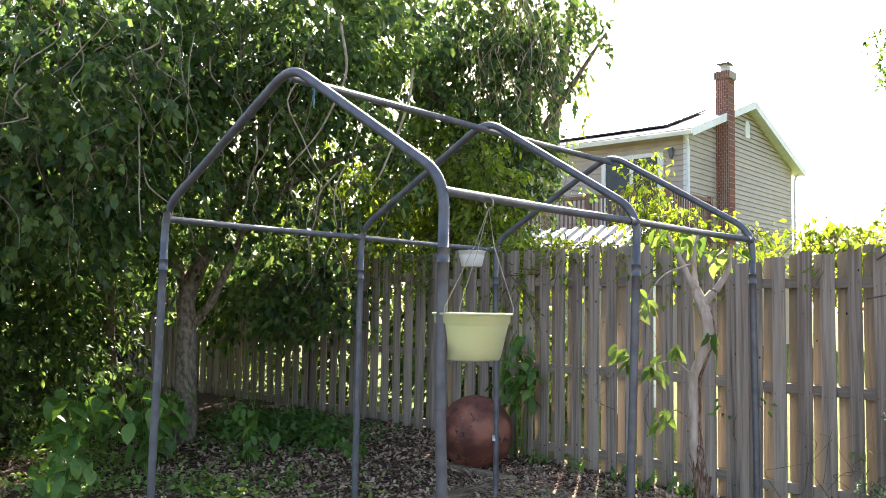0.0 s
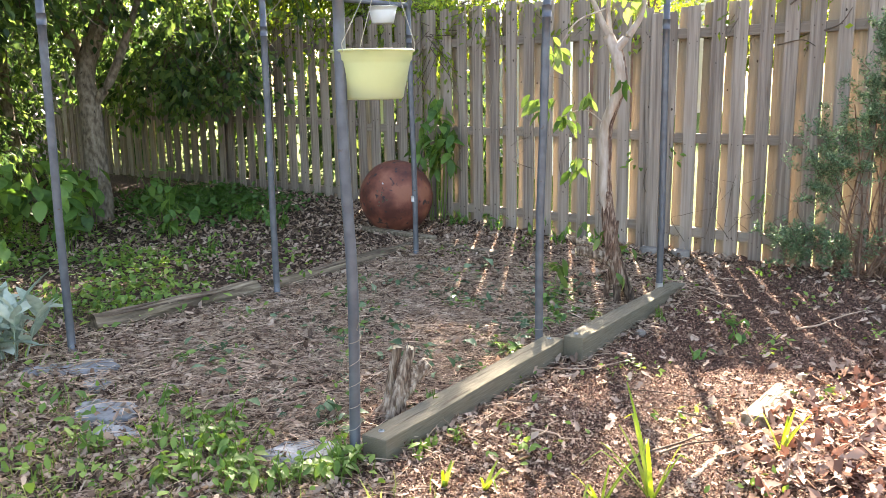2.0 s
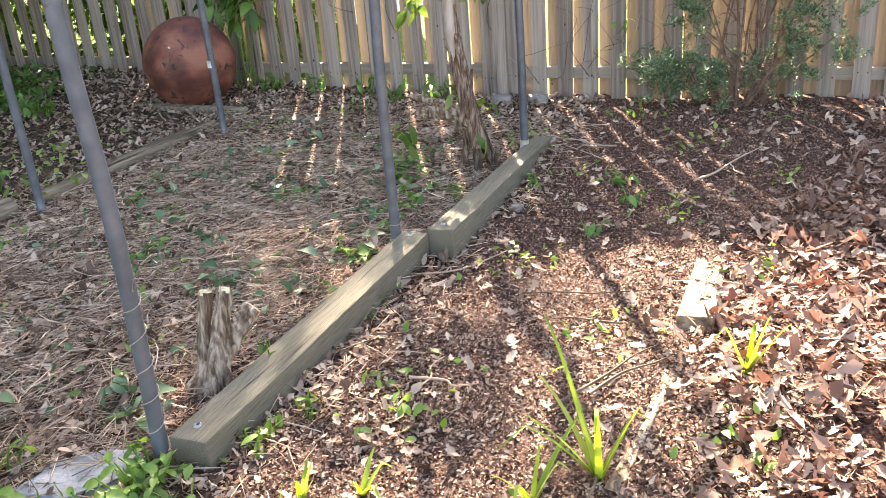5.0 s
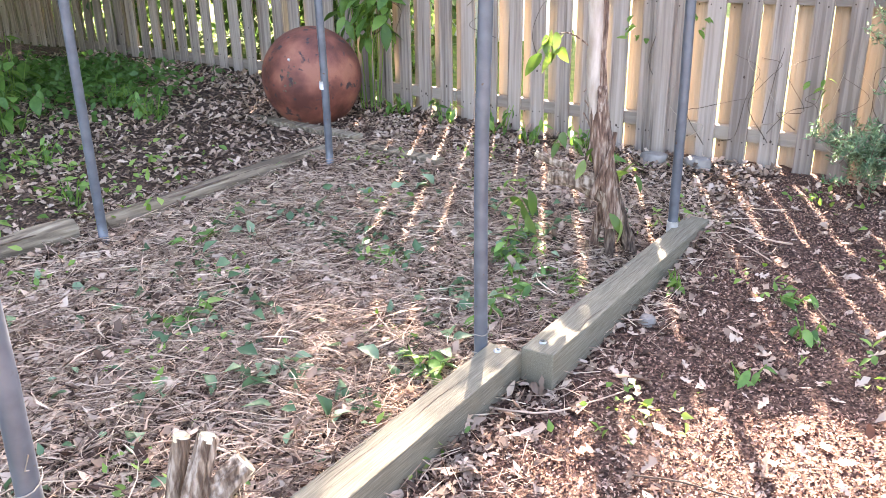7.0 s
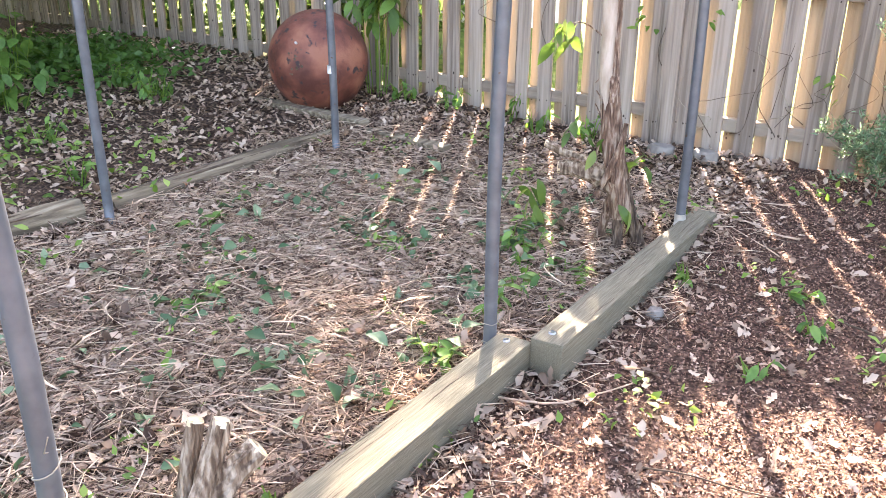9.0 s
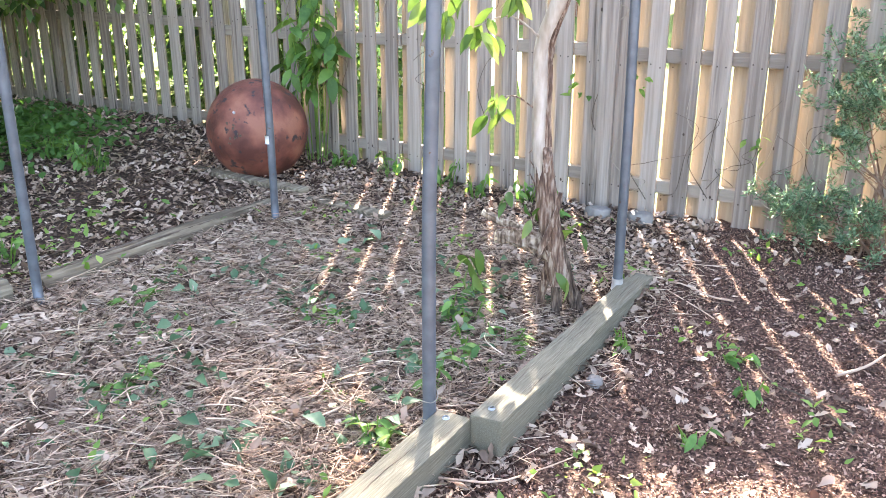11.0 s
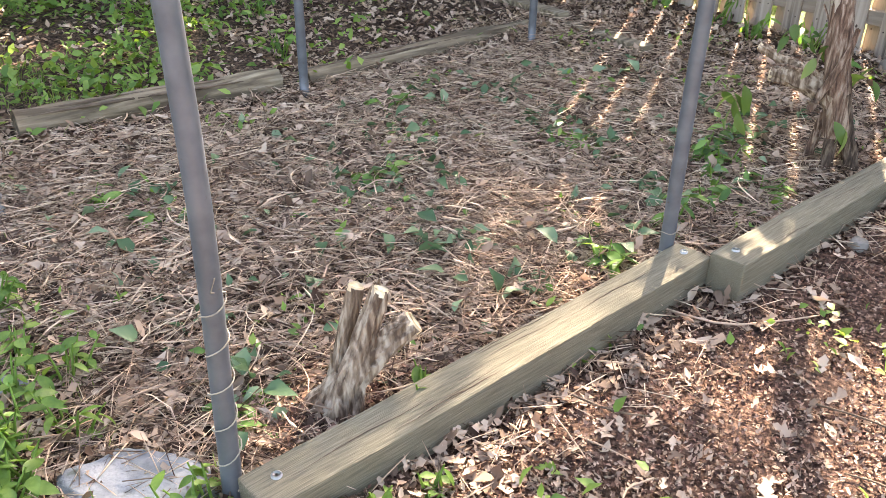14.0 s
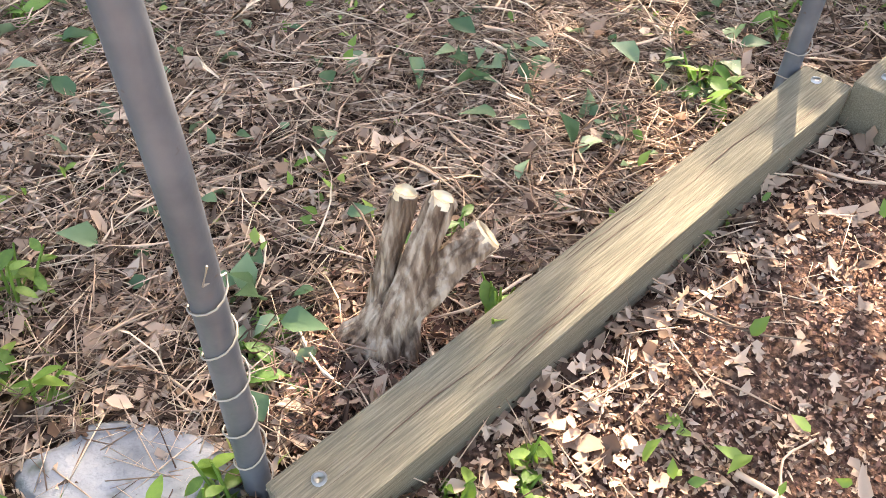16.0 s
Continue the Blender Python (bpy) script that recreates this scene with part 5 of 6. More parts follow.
    spots = [((-0.2, -0.12, 2.1), 9, 0.15), ((-0.05, 0.0, 2.1), 8, 0.14), ((0.18, -0.02, 2.0), 7, 0.13), ((-0.24, -0.36, 1.68), 8, 0.1), ((-0.31, -0.4, 1.38), 9, 0.1), ((-0.22, -0.28, 1.28), 8, 0.09),
             ((-0.12, -0.2, 1.4), 4, 0.06), ((-0.19, -0.21, 0.97), 7, 0.08), ((-0.31, -0.19, 0.27), 6, 0.08), ((0.08, -0.12, 0.25), 2, 0.05), ((-0.07, -0.12, 0.5), 2, 0.06), ((-0.16, -0.1, 0.55), 2, 0.05), ((0.14, 0.0, 0.42), 2, 0.05), ((0.1, -0.14, 1.5), 3, 0.05)]
    for c, n, s in spots:
        for k in range(int(n * 1.5)):
            p = [c[j] + s * 0.75 * random.gauss(0, 0.55) for j in range(3)]
            part("leaf", leaf, sh, m=pose(*p, random.uniform(-85, -15), random.uniform(-40, 40), random.uniform(0, 360)) @ Matrix.Scale(random.uniform(0.5, 0.95), 4))


build_peeling_shrub()


def leafy(name, label, at, stems, height, spread_r, leaf, per_stem, scale, category="plant", stem_mat=None, tilt=(-70, 5), low=0.2):
    """Upright stems that carry pairs of leaves, each leaf an object of its own."""
    pl = thing(name, label, category, at=(at[0], at[1], g1(max(at[0], -9), at[1])))
    for s in range(stems):
        a, r = random.uniform(0, 6.28), spread_r * math.sqrt(random.random())
        b = Vector((0.35 * r * math.cos(a), 0.35 * r * math.sin(a), -0.01))
        t = Vector((r * math.cos(a), r * math.sin(a), height * random.uniform(0.65, 1.05)))
        c = limb([b, b.lerp(t, 0.5) + Vector((0, 0, 0.1 * height)), t], 0.005, 0.002, 4)
        part("stem", mesh_of("stem", *tube_data(c[0], c[1], 5), stem_mat or M_WEED, True), pl)
        for k in range(per_stem):
            u = low + (1 - low) * (k + random.random() * 0.5) / per_stem
            p = b.lerp(t, u) + Vector((0, 0, 0.1 * height * 4 * u * (1 - u)))
            part("leaf", leaf, pl, m=pose(*p, random.uniform(*tilt), random.uniform(-25, 25), random.uniform(0, 360)) @ Matrix.Scale(scale * random.uniform(0.65, 1.15), 4))
    return pl


LEAF_BROAD = big_leaf("leaf", 0.36, 1.0, M_BROAD, 0.2, 0.3)
LEAF_FRESH = big_leaf("leaf", 0.27, 1.0, M_FRESH, 0.25, 0.3)
LEAF_SILVER = big_leaf("leaf", 0.17, 1.0, M_SILVER, 0.35, 0.15)
LEAF_MID = big_leaf("leaf", 0.24, 1.0, M_BROAD, 0.25, 0.3)
leafy("wall_vine", "broad-leaved green climber standing against the fence", (-2.72, 4.2), 11, 1.25, 0.26, LEAF_MID, 9, 0.19, tilt=(-70, 0), low=0.5)
leafy("lambs_ear", "silvery felt-leaved plant beside the steel post", (-2.32, -0.27), 12, 0.34, 0.22, LEAF_SILVER, 6, 0.24, stem_mat=M_SILVER, tilt=(-10, 65))
leafy("lambs_ear", "silvery felt-leaved plant with tall stems", (-2.62, -0.4), 8, 0.42, 0.22, LEAF_SILVER, 6, 0.25, stem_mat=M_SILVER, tilt=(-10, 65))
for q in ((-4.9, 1.5, 0.85, 9, 0.2), (-5.5, 2.1, 0.8, 9, 0.18), (-5.2, 0.9, 0.9, 9, 0.22), (-6.1, 1.6, 0.8, 8, 0.2), (-5.2, 2.75, 0.6, 8, 0.14), (-6.4, 2.4, 0.7, 7, 0.18), (-4.3, 0.4, 0.5, 8, 0.16), (-4.5, 2.3, 0.45, 7, 0.13)):
    leafy("broad_weed", "tall broad-leaved green weeds under the tree", q[:2], q[3], q[2], 0.32, LEAF_BROAD, 5, q[4])
for q in ((-4.3, 3.05), (-3.75, 3.0), (-3.6, 2.05), (-2.0, 4.15), (-1.6, 4.2), (-1.3, 4.1), (-0.95, 4.15), (-0.6, 3.9), (-2.45, 4.2), (-4.05, 3.1)):
    leafy("weed", "small green weed growing in the leaf litter", q, 5, 0.2, 0.13, LEAF_MID, 4, 0.085)
for q in ((0.05, -0.12), (0.08, -0.16), (-0.05, -0.37), (0.1, -0.22), (-0.24, -0.43), (-0.6, -0.28), (-0.7, -0.47), (-0.44, -0.62), (-0.16, -0.5), (-0.56, -0.42), (-0.34, -0.3), (0.0, -0.34), (-0.42, -0.2), (0.035, -0.05), (-0.1, -0.4), (0.02, -0.26), (-0.28, -0.38), (-0.46, -0.33), (-0.75, -0.22), (-0.62, -0.14), (-0.5, -0.5), (-0.8, -0.36), (-0.9, -0.62), (-0.35, -0.55), (-1.1, -0.2)):
    leafy("weed", "bright green weed sprouting at the foot of the post", q, 5, 0.13, 0.11, LEAF_FRESH, 4, 0.06, tilt=(-45, 25))
for q in ((-0.0, 0.55, 0.12), (0.05, 0.49, 0.14), (0.21, 0.22, 0.07), (0.26, 0.34, 0.06), (0.29, 0.3, 0.05), (0.23, 0.12, 0.09)):
    leafy("seedling", "small yellow-green seedling beside the timber", q[:2], 3, q[2], 0.045, LEAF_FRESH, 3, 0.055)
for q in ((-0.28, 2.0), (-0.2, 1.85), (-0.12, 1.75), (0.3, 2.55), (-0.3, 2.25), (0.85, 2.35), (0.75, 1.95)):
    leafy("seedling", "small green seedling in the mulch", q, 3, 0.1, 0.08, LEAF_MID, 3, 0.07)


WEED_SPOTS = ((-0.37, 2.4, 5, 0.12, 0.075), (-0.5, 2.46, 4, 0.1, 0.07), (-0.12, 2.29, 5, 0.1, 0.08), (-0.22, 2.07, 4, 0.1, 0.07), (-0.13, 1.39, 6, 0.1, 0.08), (0.71, 2.61, 3, 0.07, 0.07), (-1.81, 1.79, 4, 0.08, 0.08),
              (-3.79, 2.99, 6, 0.18, 0.09), (-4.3, 3.1, 5, 0.16, 0.09), (-2.82, 1.77, 5, 0.16, 0.08), (-1.62, 0.27, 6, 0.07, 0.075), (-1.15, 1.25, 5, 0.08, 0.09), (-0.88, 2.12, 4, 0.07, 0.09), (-1.33, 0.42, 4, 0.06, 0.07),
              (-0.46, 2.62, 4, 0.1, 0.08), (-0.21, 0.14, 3, 0.05, 0.1), (-0.2, 0.56, 5, 0.08, 0.055), (-0.46, -0.29, 5, 0.12, 0.06))
for q in WEED_SPOTS:
    leafy("weed", "low green weed growing through the dry litter", q[:2], q[2], q[3], 0.11, LEAF_MID, 4, q[4], tilt=(-40, 25))
for q in ((-0.68, 4.28, 0.75), (-0.31, 4.28, 0.82), (0.39, 4.28, 0.47)):
    v = thing("fence_sprig", "small green sprig growing through a gap in the fence", "plant", at=(q[0], q[1], q[2]))
    for k in range(9):
        part("leaf", LEAF_FRESH, v, m=pose(random.uniform(-0.06, 0.06), random.uniform(-0.05, 0.02), random.uniform(-0.07, 0.07), random.uniform(-50, 20), random.uniform(-30, 30), random.uniform(90, 270)) @ Matrix.Scale(random.uniform(0.04, 0.075), 4))


def build_juniper():
    j = thing("juniper", "scraggy juniper bush with brown bare stems against the fence", "shrub", at=(1.15, 4.12, -0.03))
    lobes = (((-0.24, -0.06, 0.86), (0.17, 0.1, 0.22), 60), ((-0.3, -0.05, 0.62), (0.1, 0.08, 0.12), 14), ((0.12, -0.03, 1.12), (0.2, 0.1, 0.26), 70), ((0.06, -0.03, 1.5), (0.1, 0.08, 0.26), 34),
             ((0.36, -0.05, 0.86), (0.2, 0.1, 0.3), 60), ((0.42, -0.05, 1.28), (0.16, 0.08, 0.24), 34), ((-0.42, -0.06, 0.2), (0.24, 0.1, 0.15), 44), ((-0.12, -0.08, 0.2), (0.16, 0.09, 0.14), 22),
             ((0.4, -0.04, 0.34), (0.24, 0.1, 0.2), 30), ((-0.1, -0.02, 1.18), (0.1, 0.06, 0.14), 14))
    lines, P, stems = [], [], []
    for c, r, n in lobes:
        c, r = np.array(c), np.array(r)
        for k in range(max(2, n // 16)):
            tip = c + r * rng.uniform(-0.7, 0.7, 3)
            foot = np.array([0.1 * rng.standard_normal(), 0.03 * rng.standard_normal(), -0.03])
            q = limb([tuple(foot), tuple(foot + (tip - foot) * np.array([0.35, 0.4, 0.5]) + 0.04 * rng.standard_normal(3)), tuple(tip)], rng.uniform(0.007, 0.014), 0.003, 6)
            stems.append(tube_data(q[0], q[1], 5, 0.3))
            for i in range(9):
                b = np.array(q[0][int(rng.integers(2, 11))])
                d = rng.standard_normal(3) * np.array([1, 0.5, 0.6])
                lines.append((b, b + 0.05 * d, b + 0.09 * d + np.array([0, 0, -0.02])))
        for k in range(n):
            b = c + r * rng.standard_normal(3) * 0.62
            d = rng.standard_normal(3) * np.array([0.7, 0.5, 0.5]) + np.array([0, -0.15, 0.7])
            d /= np.linalg.norm(d)
            ln = rng.uniform(0.07, 0.17)
            lines.append((b, b + d * ln * 0.5, b + d * ln))
            for q in np.linspace(0.05, 1, 13):
                P += [b + d * ln * q + 0.012 * rng.standard_normal(3) for _ in range(5)]
    for q in stems:
        part("stem", mesh_of("stem", *q, M_JSTEM, True), j, "brown bare stem")
    P = np.array(P)
    n = len(P)
    part("foliage", scatter("foliage", SMALL_V * np.array([0.6, 1, 1]), SMALL_F, P, rng.uniform(0, 6.28, n), rng.uniform(-0.3, 1.3, n), rng.uniform(-1, 1, n), rng.uniform(0.02, 0.042, n), M_NEEDLE), j)
    tagged(part("twigs", twig_mesh("twigs", lines, M_JSTEM, 0.0025), j), kind="stuff")


build_juniper()


def strap_plant(label, at, n, length):
    p = thing("strap_leaf_plant", label, "plant", at=(at[0], at[1], g1(*at)))
    for k in range(n):
        a, L = random.uniform(0, 6.28), length * random.uniform(0.6, 1.1)
        V, F = [], []
        lean = random.uniform(0.15, 0.7)
        for i in range(8):
            t = i / 7
            r, z = L * lean * t, L * (t - 0.55 * lean * t * t) * 0.9
            if t > 0.72 and k % 2:
                z -= (t - 0.72) * L * 0.9
            w = 0.011 * (1 - t * 0.8)
            V += [(r * math.cos(a) - w * math.sin(a), r * math.sin(a) + w * math.cos(a), z), (r * math.cos(a), r * math.sin(a), z - 0.003), (r * math.cos(a) + w * math.sin(a), r * math.sin(a) - w * math.cos(a), z)]
        for i in range(7):
            for j in (0, 1):
                F.append((i * 3 + j, i * 3 + j + 1, i * 3 + j + 4, i * 3 + j + 3))
        part("blade", mesh_of("blade", V, F, M_STRAP, True), p)


strap_plant("tuft of long green strap leaves, some bent over", (1.2, 0.24), 9, 0.5)
strap_plant("tuft of long strap leaves among dry leaves", (1.5, 0.75), 6, 0.3)
strap_plant("low tuft of green strap leaves in the mulch", (1.06, 0.12), 6, 0.3)
strap_plant("low tuft of yellow-green strap leaves", (0.62, 0.05), 6, 0.16)
strap_plant("low tuft of yellow-green strap leaves by the timber", (0.48, -0.02), 6, 0.13)


# ---- litter, straw, mulch and ground plants ----
def wave(x, y, a, b, c):
    return 0.5 + 0.5 * np.sin(a * x + c) * np.sin(b * y + 1.7 * c)


def d_litter(x, y):
    inside = 0.75 + 0.25 * smooth_step(2.0, 3.6, y)
    right = np.where(x > 0.25, 0.05 + 0.22 * wave(x, y, 3.1, 2.7, 0.6) ** 2, inside)
    return np.clip(right * (0.5 + 0.5 * wave(x, y, 5, 4, 2.0)) * np.where((x < -2.2) & (y < 1.6), 0.35, 1), 0, 1)


def pile(x, y):
    return smooth_step(0.0, 0.35, x - np.interp(y, [-3, 0.0, 0.9, 1.9, 2.8, 4.2], [1.5, 1.35, 1.2, 1.3, 1.6, 1.75]))


def d_straw(x, y):
    return np.clip(smooth_step(0.12, -0.1, x) * smooth_step(-2.4, -1.8, x) * smooth_step(-0.5, 0.1, y) * (1 - 0.75 * smooth_step(2.4, 3.4, y)) * (0.45 + 0.55 * wave(x, y, 3, 3.3, 0.3)) + 0.12, 0, 1)


SLATES = ((-1.25, -0.36), (-0.98, -0.45), (-1.83, -0.12), (-0.6, -0.36), (-0.14, -0.15), (-0.22, -0.2), (-1.6, -0.2))


def d_weed(x, y):
    left = smooth_step(-2.3, -2.7, x) * smooth_step(0.25, 0.75, wave(x, y, 3.1, 3.6, 1.0)) * smooth_step(2.3, 1.3, y)
    front = 0.26 * smooth_step(-0.15, -0.5, y) * smooth_step(0.4, -0.1, x) * smooth_step(0.3, 0.8, wave(x, y, 5.1, 6.4, 2.4))
    sparse = 0.12 * smooth_step(-2.0, -2.4, x) * smooth_step(3.2, 2.0, y) + 0.10 * smooth_step(-0.2, -0.5, y) * smooth_step(0.5, 0.0, x)
    clear = 1.0
    for sx, sy in SLATES:
        clear = clear * smooth_step(0.10, 0.2, np.hypot(x - sx, y - sy))
    return np.clip(left + front + sparse, 0, 1) * clear


def stuff(name, label, category, me):
    return thing(name, label, category, kind="stuff", me=me)


AREA = (-6.8, 2.9, -2.2, 4.35)
stuff("dead_leaves", "brown curled dead leaves strewn over the ground", "leaf litter", scatter_ground("dead_leaves", 21000, (AREA, d_litter), OAK_V, OAK_F, M_DEAD, (0.028, 0.068), 0.4, (0.006, 0.03)))
stuff("curled_leaves", "curled brown dead leaves by the fence", "leaf litter", scatter_ground("curled_leaves", 9000, (AREA, d_litter), CURL_V, CURL_F, M_DEAD, (0.025, 0.06), 0.5, (0.004, 0.03)))
stuff("leaf_pile", "sunlit pile of dry brown oak leaves", "leaf pile", scatter_ground("leaf_pile", 12000, ((1.0, 3.2, -2.2, 4.1), pile), OAK_V, OAK_F, M_DEAD2, (0.03, 0.08), 0.5, (0.006, 0.06), 0.3))
stuff("dry_stems", "tan dry stems and straw matted on the bed", "straw", scatter_ground("dry_stems", 30000, ((-2.5, 0.4, -0.6, 3.6), d_straw), STEM_V * np.array([0.019, 1, 0.025]), STEM_F, M_STRAW, (0.03, 0.14), 0.15, (0.006, 0.045)))
stuff("leaf_crumbs", "broken flakes of dry brown leaves on the bed", "leaf litter", scatter_ground("leaf_crumbs", 30000, ((-2.6, 0.3, -0.9, 4.2), lambda x, y: 0.9 + 0 * x), CURL_V, CURL_F, M_DEAD, (0.012, 0.038), 0.45, (0.003, 0.026)))
stuff("leaf_fragments", "broken oak leaves lying flat on the bed", "leaf litter", scatter_ground("leaf_fragments", 4200, ((-2.3, 0.02, -0.5, 2.6), lambda x, y: 0.35 + 0.65 * wave(x, y, 4.1, 4.7, 0.9)), OAK_V * np.array([1.25, 1, 1.5]), OAK_F, M_DEAD, (0.02, 0.055), 0.28, (0.008, 0.03), 0.35))
stuff("sunny_crumbs", "fine pale crumbs of dry leaves beside the timber", "leaf litter", scatter_ground("sunny_crumbs", 44000, ((0.2, 1.7, -2.0, 1.9), lambda x, y: smooth_step(1.9, 0.6, y + 0.25 * np.sin(5 * x)) * (0.35 + 0.65 * wave(x, y, 5.3, 4.4, 1.9))), CURL_V, CURL_F, M_DEAD, (0.006, 0.02), 0.45, (0.001, 0.012), 0.3))
stuff("mulch_leaves", "brown oak leaves scattered on the mulch", "leaf litter", scatter_ground("mulch_leaves", 260, ((0.19, 1.5, -0.6, 3.6), lambda x, y: 0.15 + 0.85 * np.exp(-((x - 0.3) / 0.22) ** 2) * smooth_step(2.4, 1.4, y)), OAK_V * np.array([1.2, 1, 1.5]), OAK_F, M_DEAD, (0.025, 0.06), 0.25, (0.006, 0.018), 0.3))
stuff("dry_thatch", "pale dry grass and stems among the front weeds", "straw", scatter_ground("dry_thatch", 9000, ((-3.0, 0.7, -2.2, 0.0), lambda x, y: smooth_step(0.0, -0.3, y) * (0.4 + 0.6 * wave(x, y, 4.3, 3.9, 2.2))), STEM_V * np.array([0.017, 1, 0.022]), STEM_F, M_STRAW, (0.03, 0.12), 0.12, (0.004, 0.03)))
stuff("front_crumbs", "broken dry leaves among the front weeds", "leaf litter", scatter_ground("front_crumbs", 16000, ((-3.0, 0.6, -2.2, -0.3), lambda x, y: 0.3 + 0.7 * wave(x, y, 3.7, 4.9, 0.4)), CURL_V, CURL_F, M_DEAD, (0.012, 0.042), 0.4, (0.003, 0.02)))
stuff("mulch_chips", "small dark red-brown bark mulch chips", "mulch", scatter_ground("mulch_chips", 90000, ((0.15, 1.9, -1.2, 4.3), lambda x, y: 1 - 0.7 * pile(x, y)), SMALL_V * np.array([1.1, 1, 2.0]), SMALL_F, M_MULCH, (0.005, 0.018), 0.6, (0.0, 0.012)))


stuff("stump_crumbs", "dark red-brown crumbs of rotten wood round the stump", "mulch", scatter_ground("stump_crumbs", 2600, ((-0.4, 0.05, 0.05, 0.75), lambda x, y: np.exp(-(((x + 0.07) / 0.10) ** 2 + ((y - 0.33) / 0.16) ** 2))), SMALL_V * np.array([1.1, 1, 2.0]), SMALL_F, M_MULCH, (0.008, 0.024), 0.6, (0.004, 0.04)))


def d_wilt(x, y):
    v = 0.16 + 0 * x
    for cx, cy in ((-1.04, 1.17), (-1.18, 2.15), (-0.89, 2.17), (-0.59, 1.12), (-0.19, 1.48), (-0.15, 1.08), (-1.28, 1.49), (-1.52, 2.31), (-0.38, 1.98), (-0.54, 2.48), (-0.62, 2.89), (-0.4, 2.66), (-1.5, 0.5), (-0.25, 0.17)):
        v = v + np.exp(-((x - cx) ** 2 + (y - cy) ** 2) / 0.012)
    return np.clip(v, 0, 1)


stuff("wilted_leaves", "wilted green leaves dropped on the bed", "fallen leaves", scatter_ground("wilted_leaves", 430, ((-1.9, -0.04, 0.05, 3.2), d_wilt), LEAF_V * np.array([1.1, 1, 2.2]), LEAF_F, M_WILT, (0.04, 0.09), 0.5, (0.03, 0.055)))
t_arc = np.linspace(0, 1, 6)
ARC_V = np.array([(0.22 * math.sin(2.6 * t) + s * 0.0055, t, 0.05 * math.sin(3.1 * t) + h * 0.0055) for t in t_arc for s, h in ((-0.6, 0), (0.6, 0), (0, 1.2))])
ARC_F = [(k * 3 + a, k * 3 + b, k * 3 + 3 + b, k * 3 + 3 + a) for k in range(5) for a, b in ((0, 1), (1, 2), (2, 0))]
stuff("vine_stems", "curved brown dry vine stems matted on the bed", "vine stems", scatter_ground("vine_stems", 4600, ((-2.4, -0.02, -0.3, 3.8), d_straw), ARC_V, ARC_F, M_STRAW, (0.07, 0.34), 0.07, (0.008, 0.035), 0.03))
stuff("ground_weeds", "low green weeds carpeting the ground", "weeds", scatter_ground("ground_weeds", 11000, ((-6.8, 0.4, -2.4, 3.6), d_weed), LEAF_V, LEAF_F, M_WEED, (0.026, 0.075), 0.5, (0.01, 0.10), upright=0.25))
stuff("ground_grass", "thin grass blades among the weeds", "grass", scatter_ground("ground_grass", 9000, ((-4.0, 0.9, -2.6, 0.6), lambda x, y: np.clip(d_weed(x, y) + 0.35 * smooth_step(0.1, -0.5, y) * smooth_step(0.9, 0.2, x), 0, 1)), BLADE_V * np.array([1.6, 1, 1]), BLADE_F, M_GRASS, (0.03, 0.095), 0.5, (0.0, 0.01), upright=0.9))
stuff("ivy_patch", "dark green ivy patch under the tree", "ground cover", scatter_ground("ivy_patch", 2600, ((-7.0, -3.9, 2.0, 4.1), lambda x, y: np.exp(-(((x + 5.3) / 0.85) ** 2 + ((y - 3.3) / 0.5) ** 2))), LEAF_V, LEAF_F, M_BROAD, (0.05, 0.095), 0.5, (0.02, 0.13), upright=0.2))
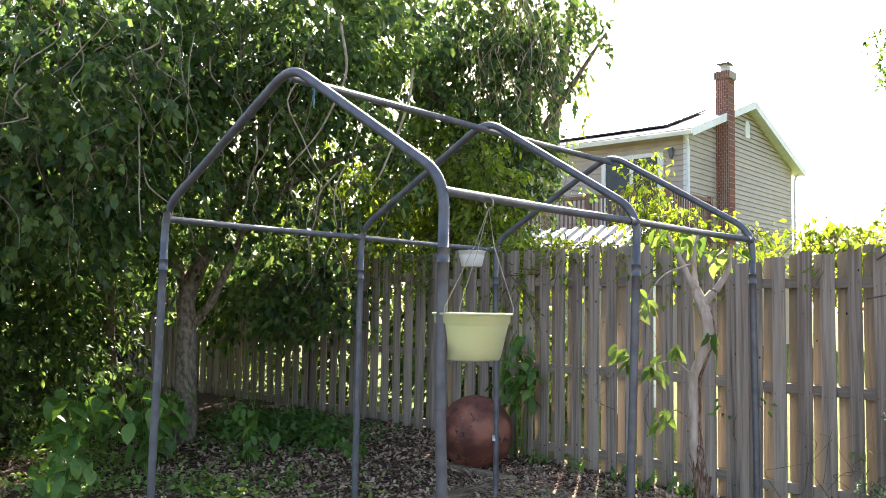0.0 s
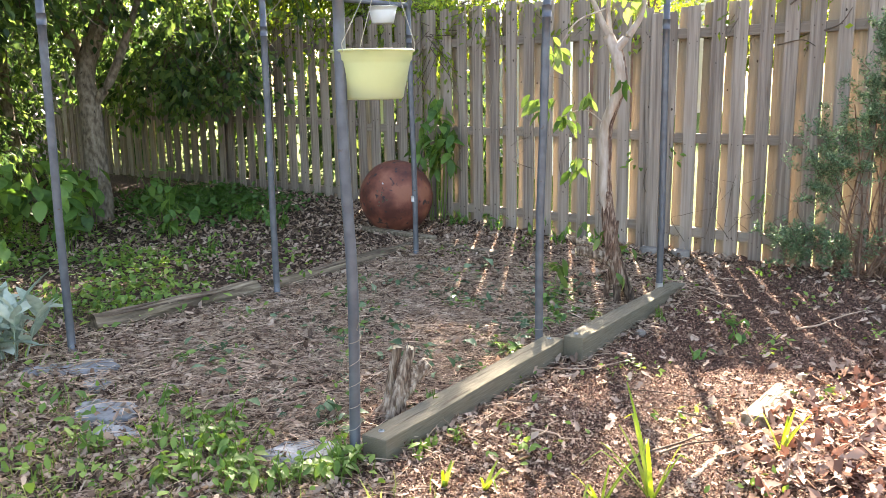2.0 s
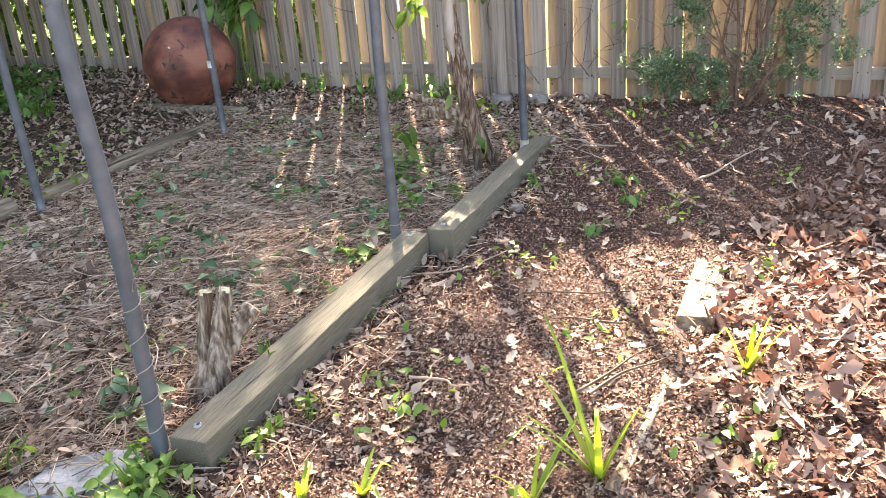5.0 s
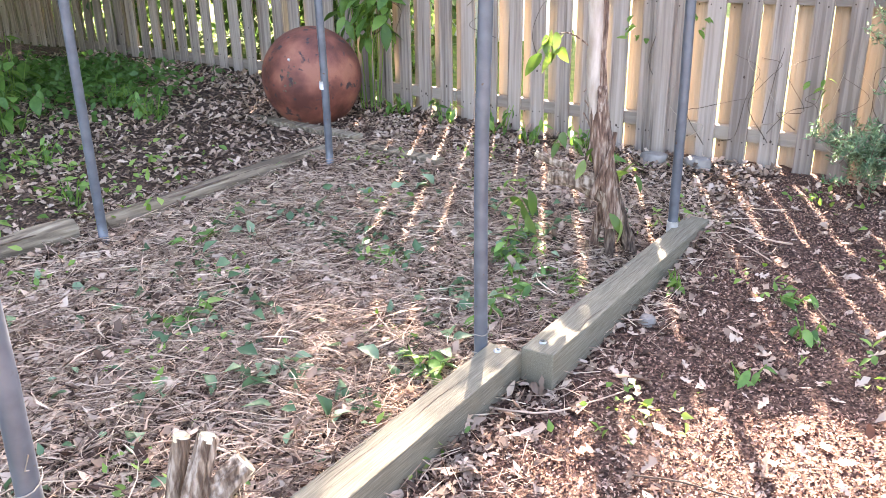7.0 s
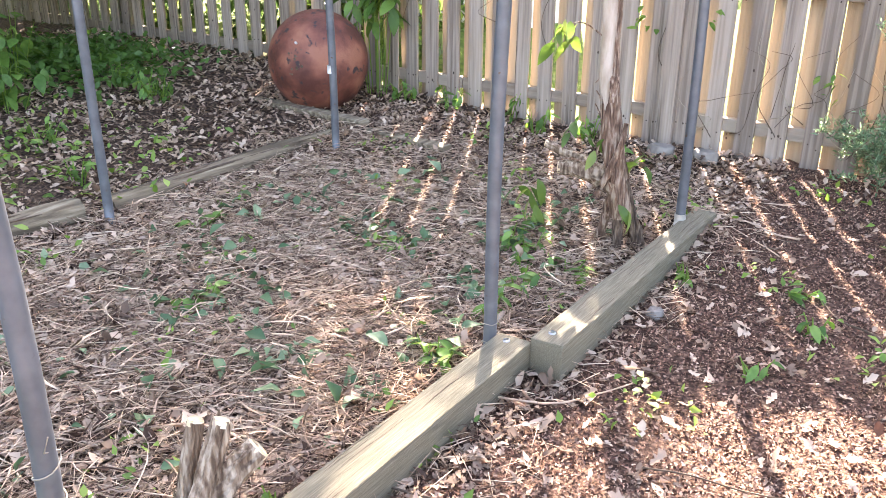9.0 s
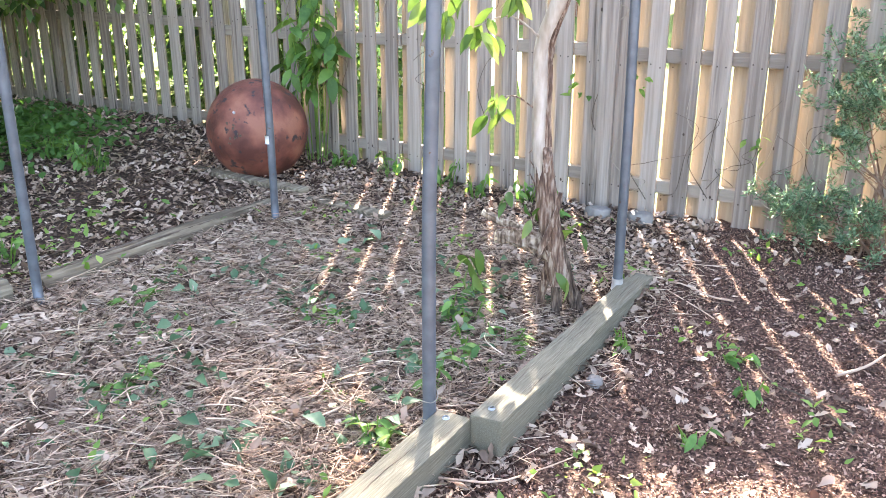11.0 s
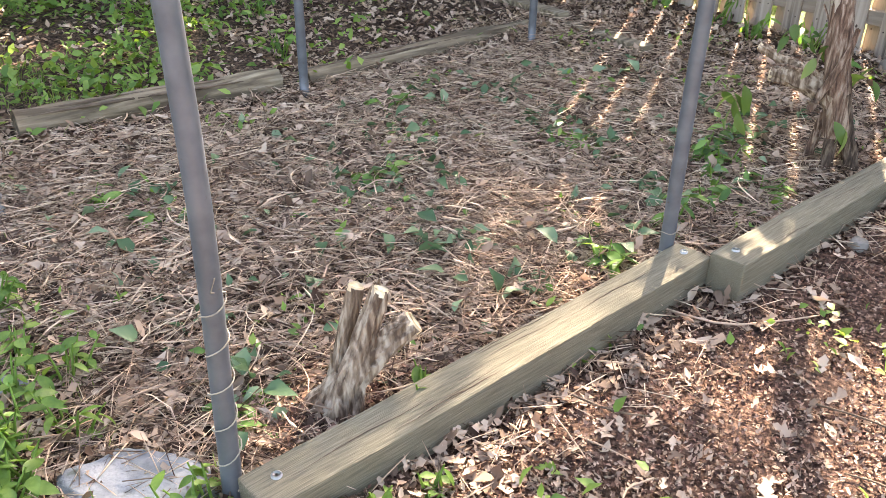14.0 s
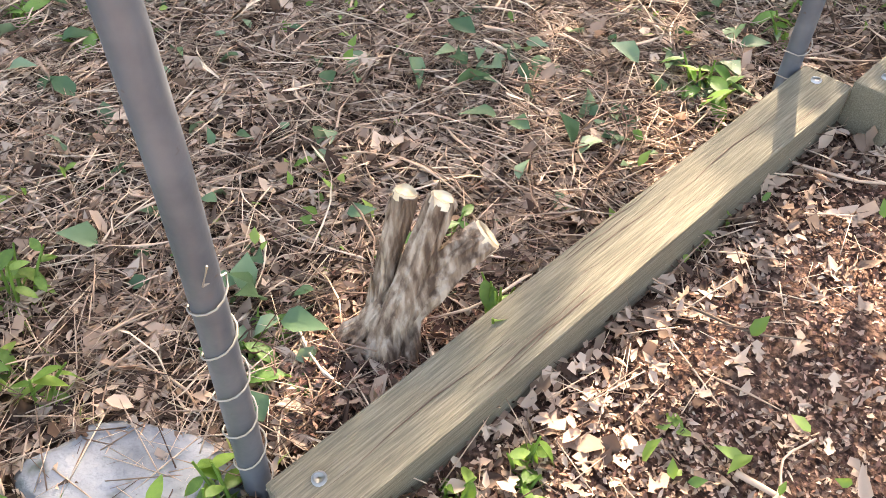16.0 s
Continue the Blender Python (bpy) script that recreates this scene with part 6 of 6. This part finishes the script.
stuff("sprigs", "small green sprigs in the straw and mulch", "weeds", scatter_ground("sprigs", 900, ((-2.0, 1.6, -0.6, 4.0), lambda x, y: wave(x, y, 6.3, 5.7, 1.2) ** 6), LEAF_V, LEAF_F, M_WEED, (0.02, 0.05), 0.5, (0.01, 0.06), upright=0.4))


def fallen_twigs():
    for k in range(46):
        x, y, a, L = random.uniform(-1.8, 1.5), random.uniform(-0.2, 3.6), random.uniform(0, 3.14), random.uniform(0.18, 0.6)
        pts = []
        for i in range(5):
            px, py = x + L * (i / 4 - 0.5) * math.cos(a) + random.uniform(-0.02, 0.02), y + L * (i / 4 - 0.5) * math.sin(a) + random.uniform(-0.02, 0.02)
            if px < 0.24 and px > -0.01:
                px = -0.02
            pts.append((px, py, g1(px, py) + 0.022 + random.uniform(0, 0.01)))
        c = limb(pts, random.uniform(0.003, 0.007), 0.002, 3)
        thing("twig", "bare brown fallen twig on the litter", "twig", group="fallen twigs", me=mesh_of("twig", *tube_data(c[0], c[1], 5), M_STRAW if k % 2 else M_TWIG, True))


fallen_twigs()


def fence_vines():
    v = thing("fence_vine", "thin bare vine tendrils clinging to the fence boards", "vine")
    for k in range(34):
        x, z = random.uniform(-0.4, 1.5), random.uniform(0.0, 0.25)
        if k > 22:
            x, z = random.uniform(-3.2, -0.5), random.uniform(0.2, 1.2)
        pts = [(x, 4.325 if x > -0.44 else 4.33 - 0.022 * x, z)]
        for i in range(4):
            pts.append((pts[-1][0] + random.uniform(-0.16, 0.16), pts[0][1] - random.uniform(0.0, 0.03), pts[-1][2] + random.uniform(0.02, 0.22)))
        c = limb(pts, 0.0028, 0.0012, 5)
        part("tendril", mesh_of("tendril", *tube_data(c[0], c[1], 4), M_TWIG if k % 3 else M_PALEVINE, True), v)
    for pts in ([(0.42, 4.33, 1.66), (0.6, 4.32, 1.69), (0.7, 4.32, 1.64)], [(0.75, 4.32, 1.75), (0.86, 4.3, 1.79), (0.93, 4.31, 1.9)], [(0.5, 4.32, 1.95), (0.72, 4.3, 2.1), (0.9, 4.31, 2.2)]):
        c = limb(pts, 0.007, 0.003, 5)
        part("dead_stem", mesh_of("dead_stem", *tube_data(c[0], c[1], 6, 0.3), M_TWIG, True), v)


fence_vines()
build_fence()
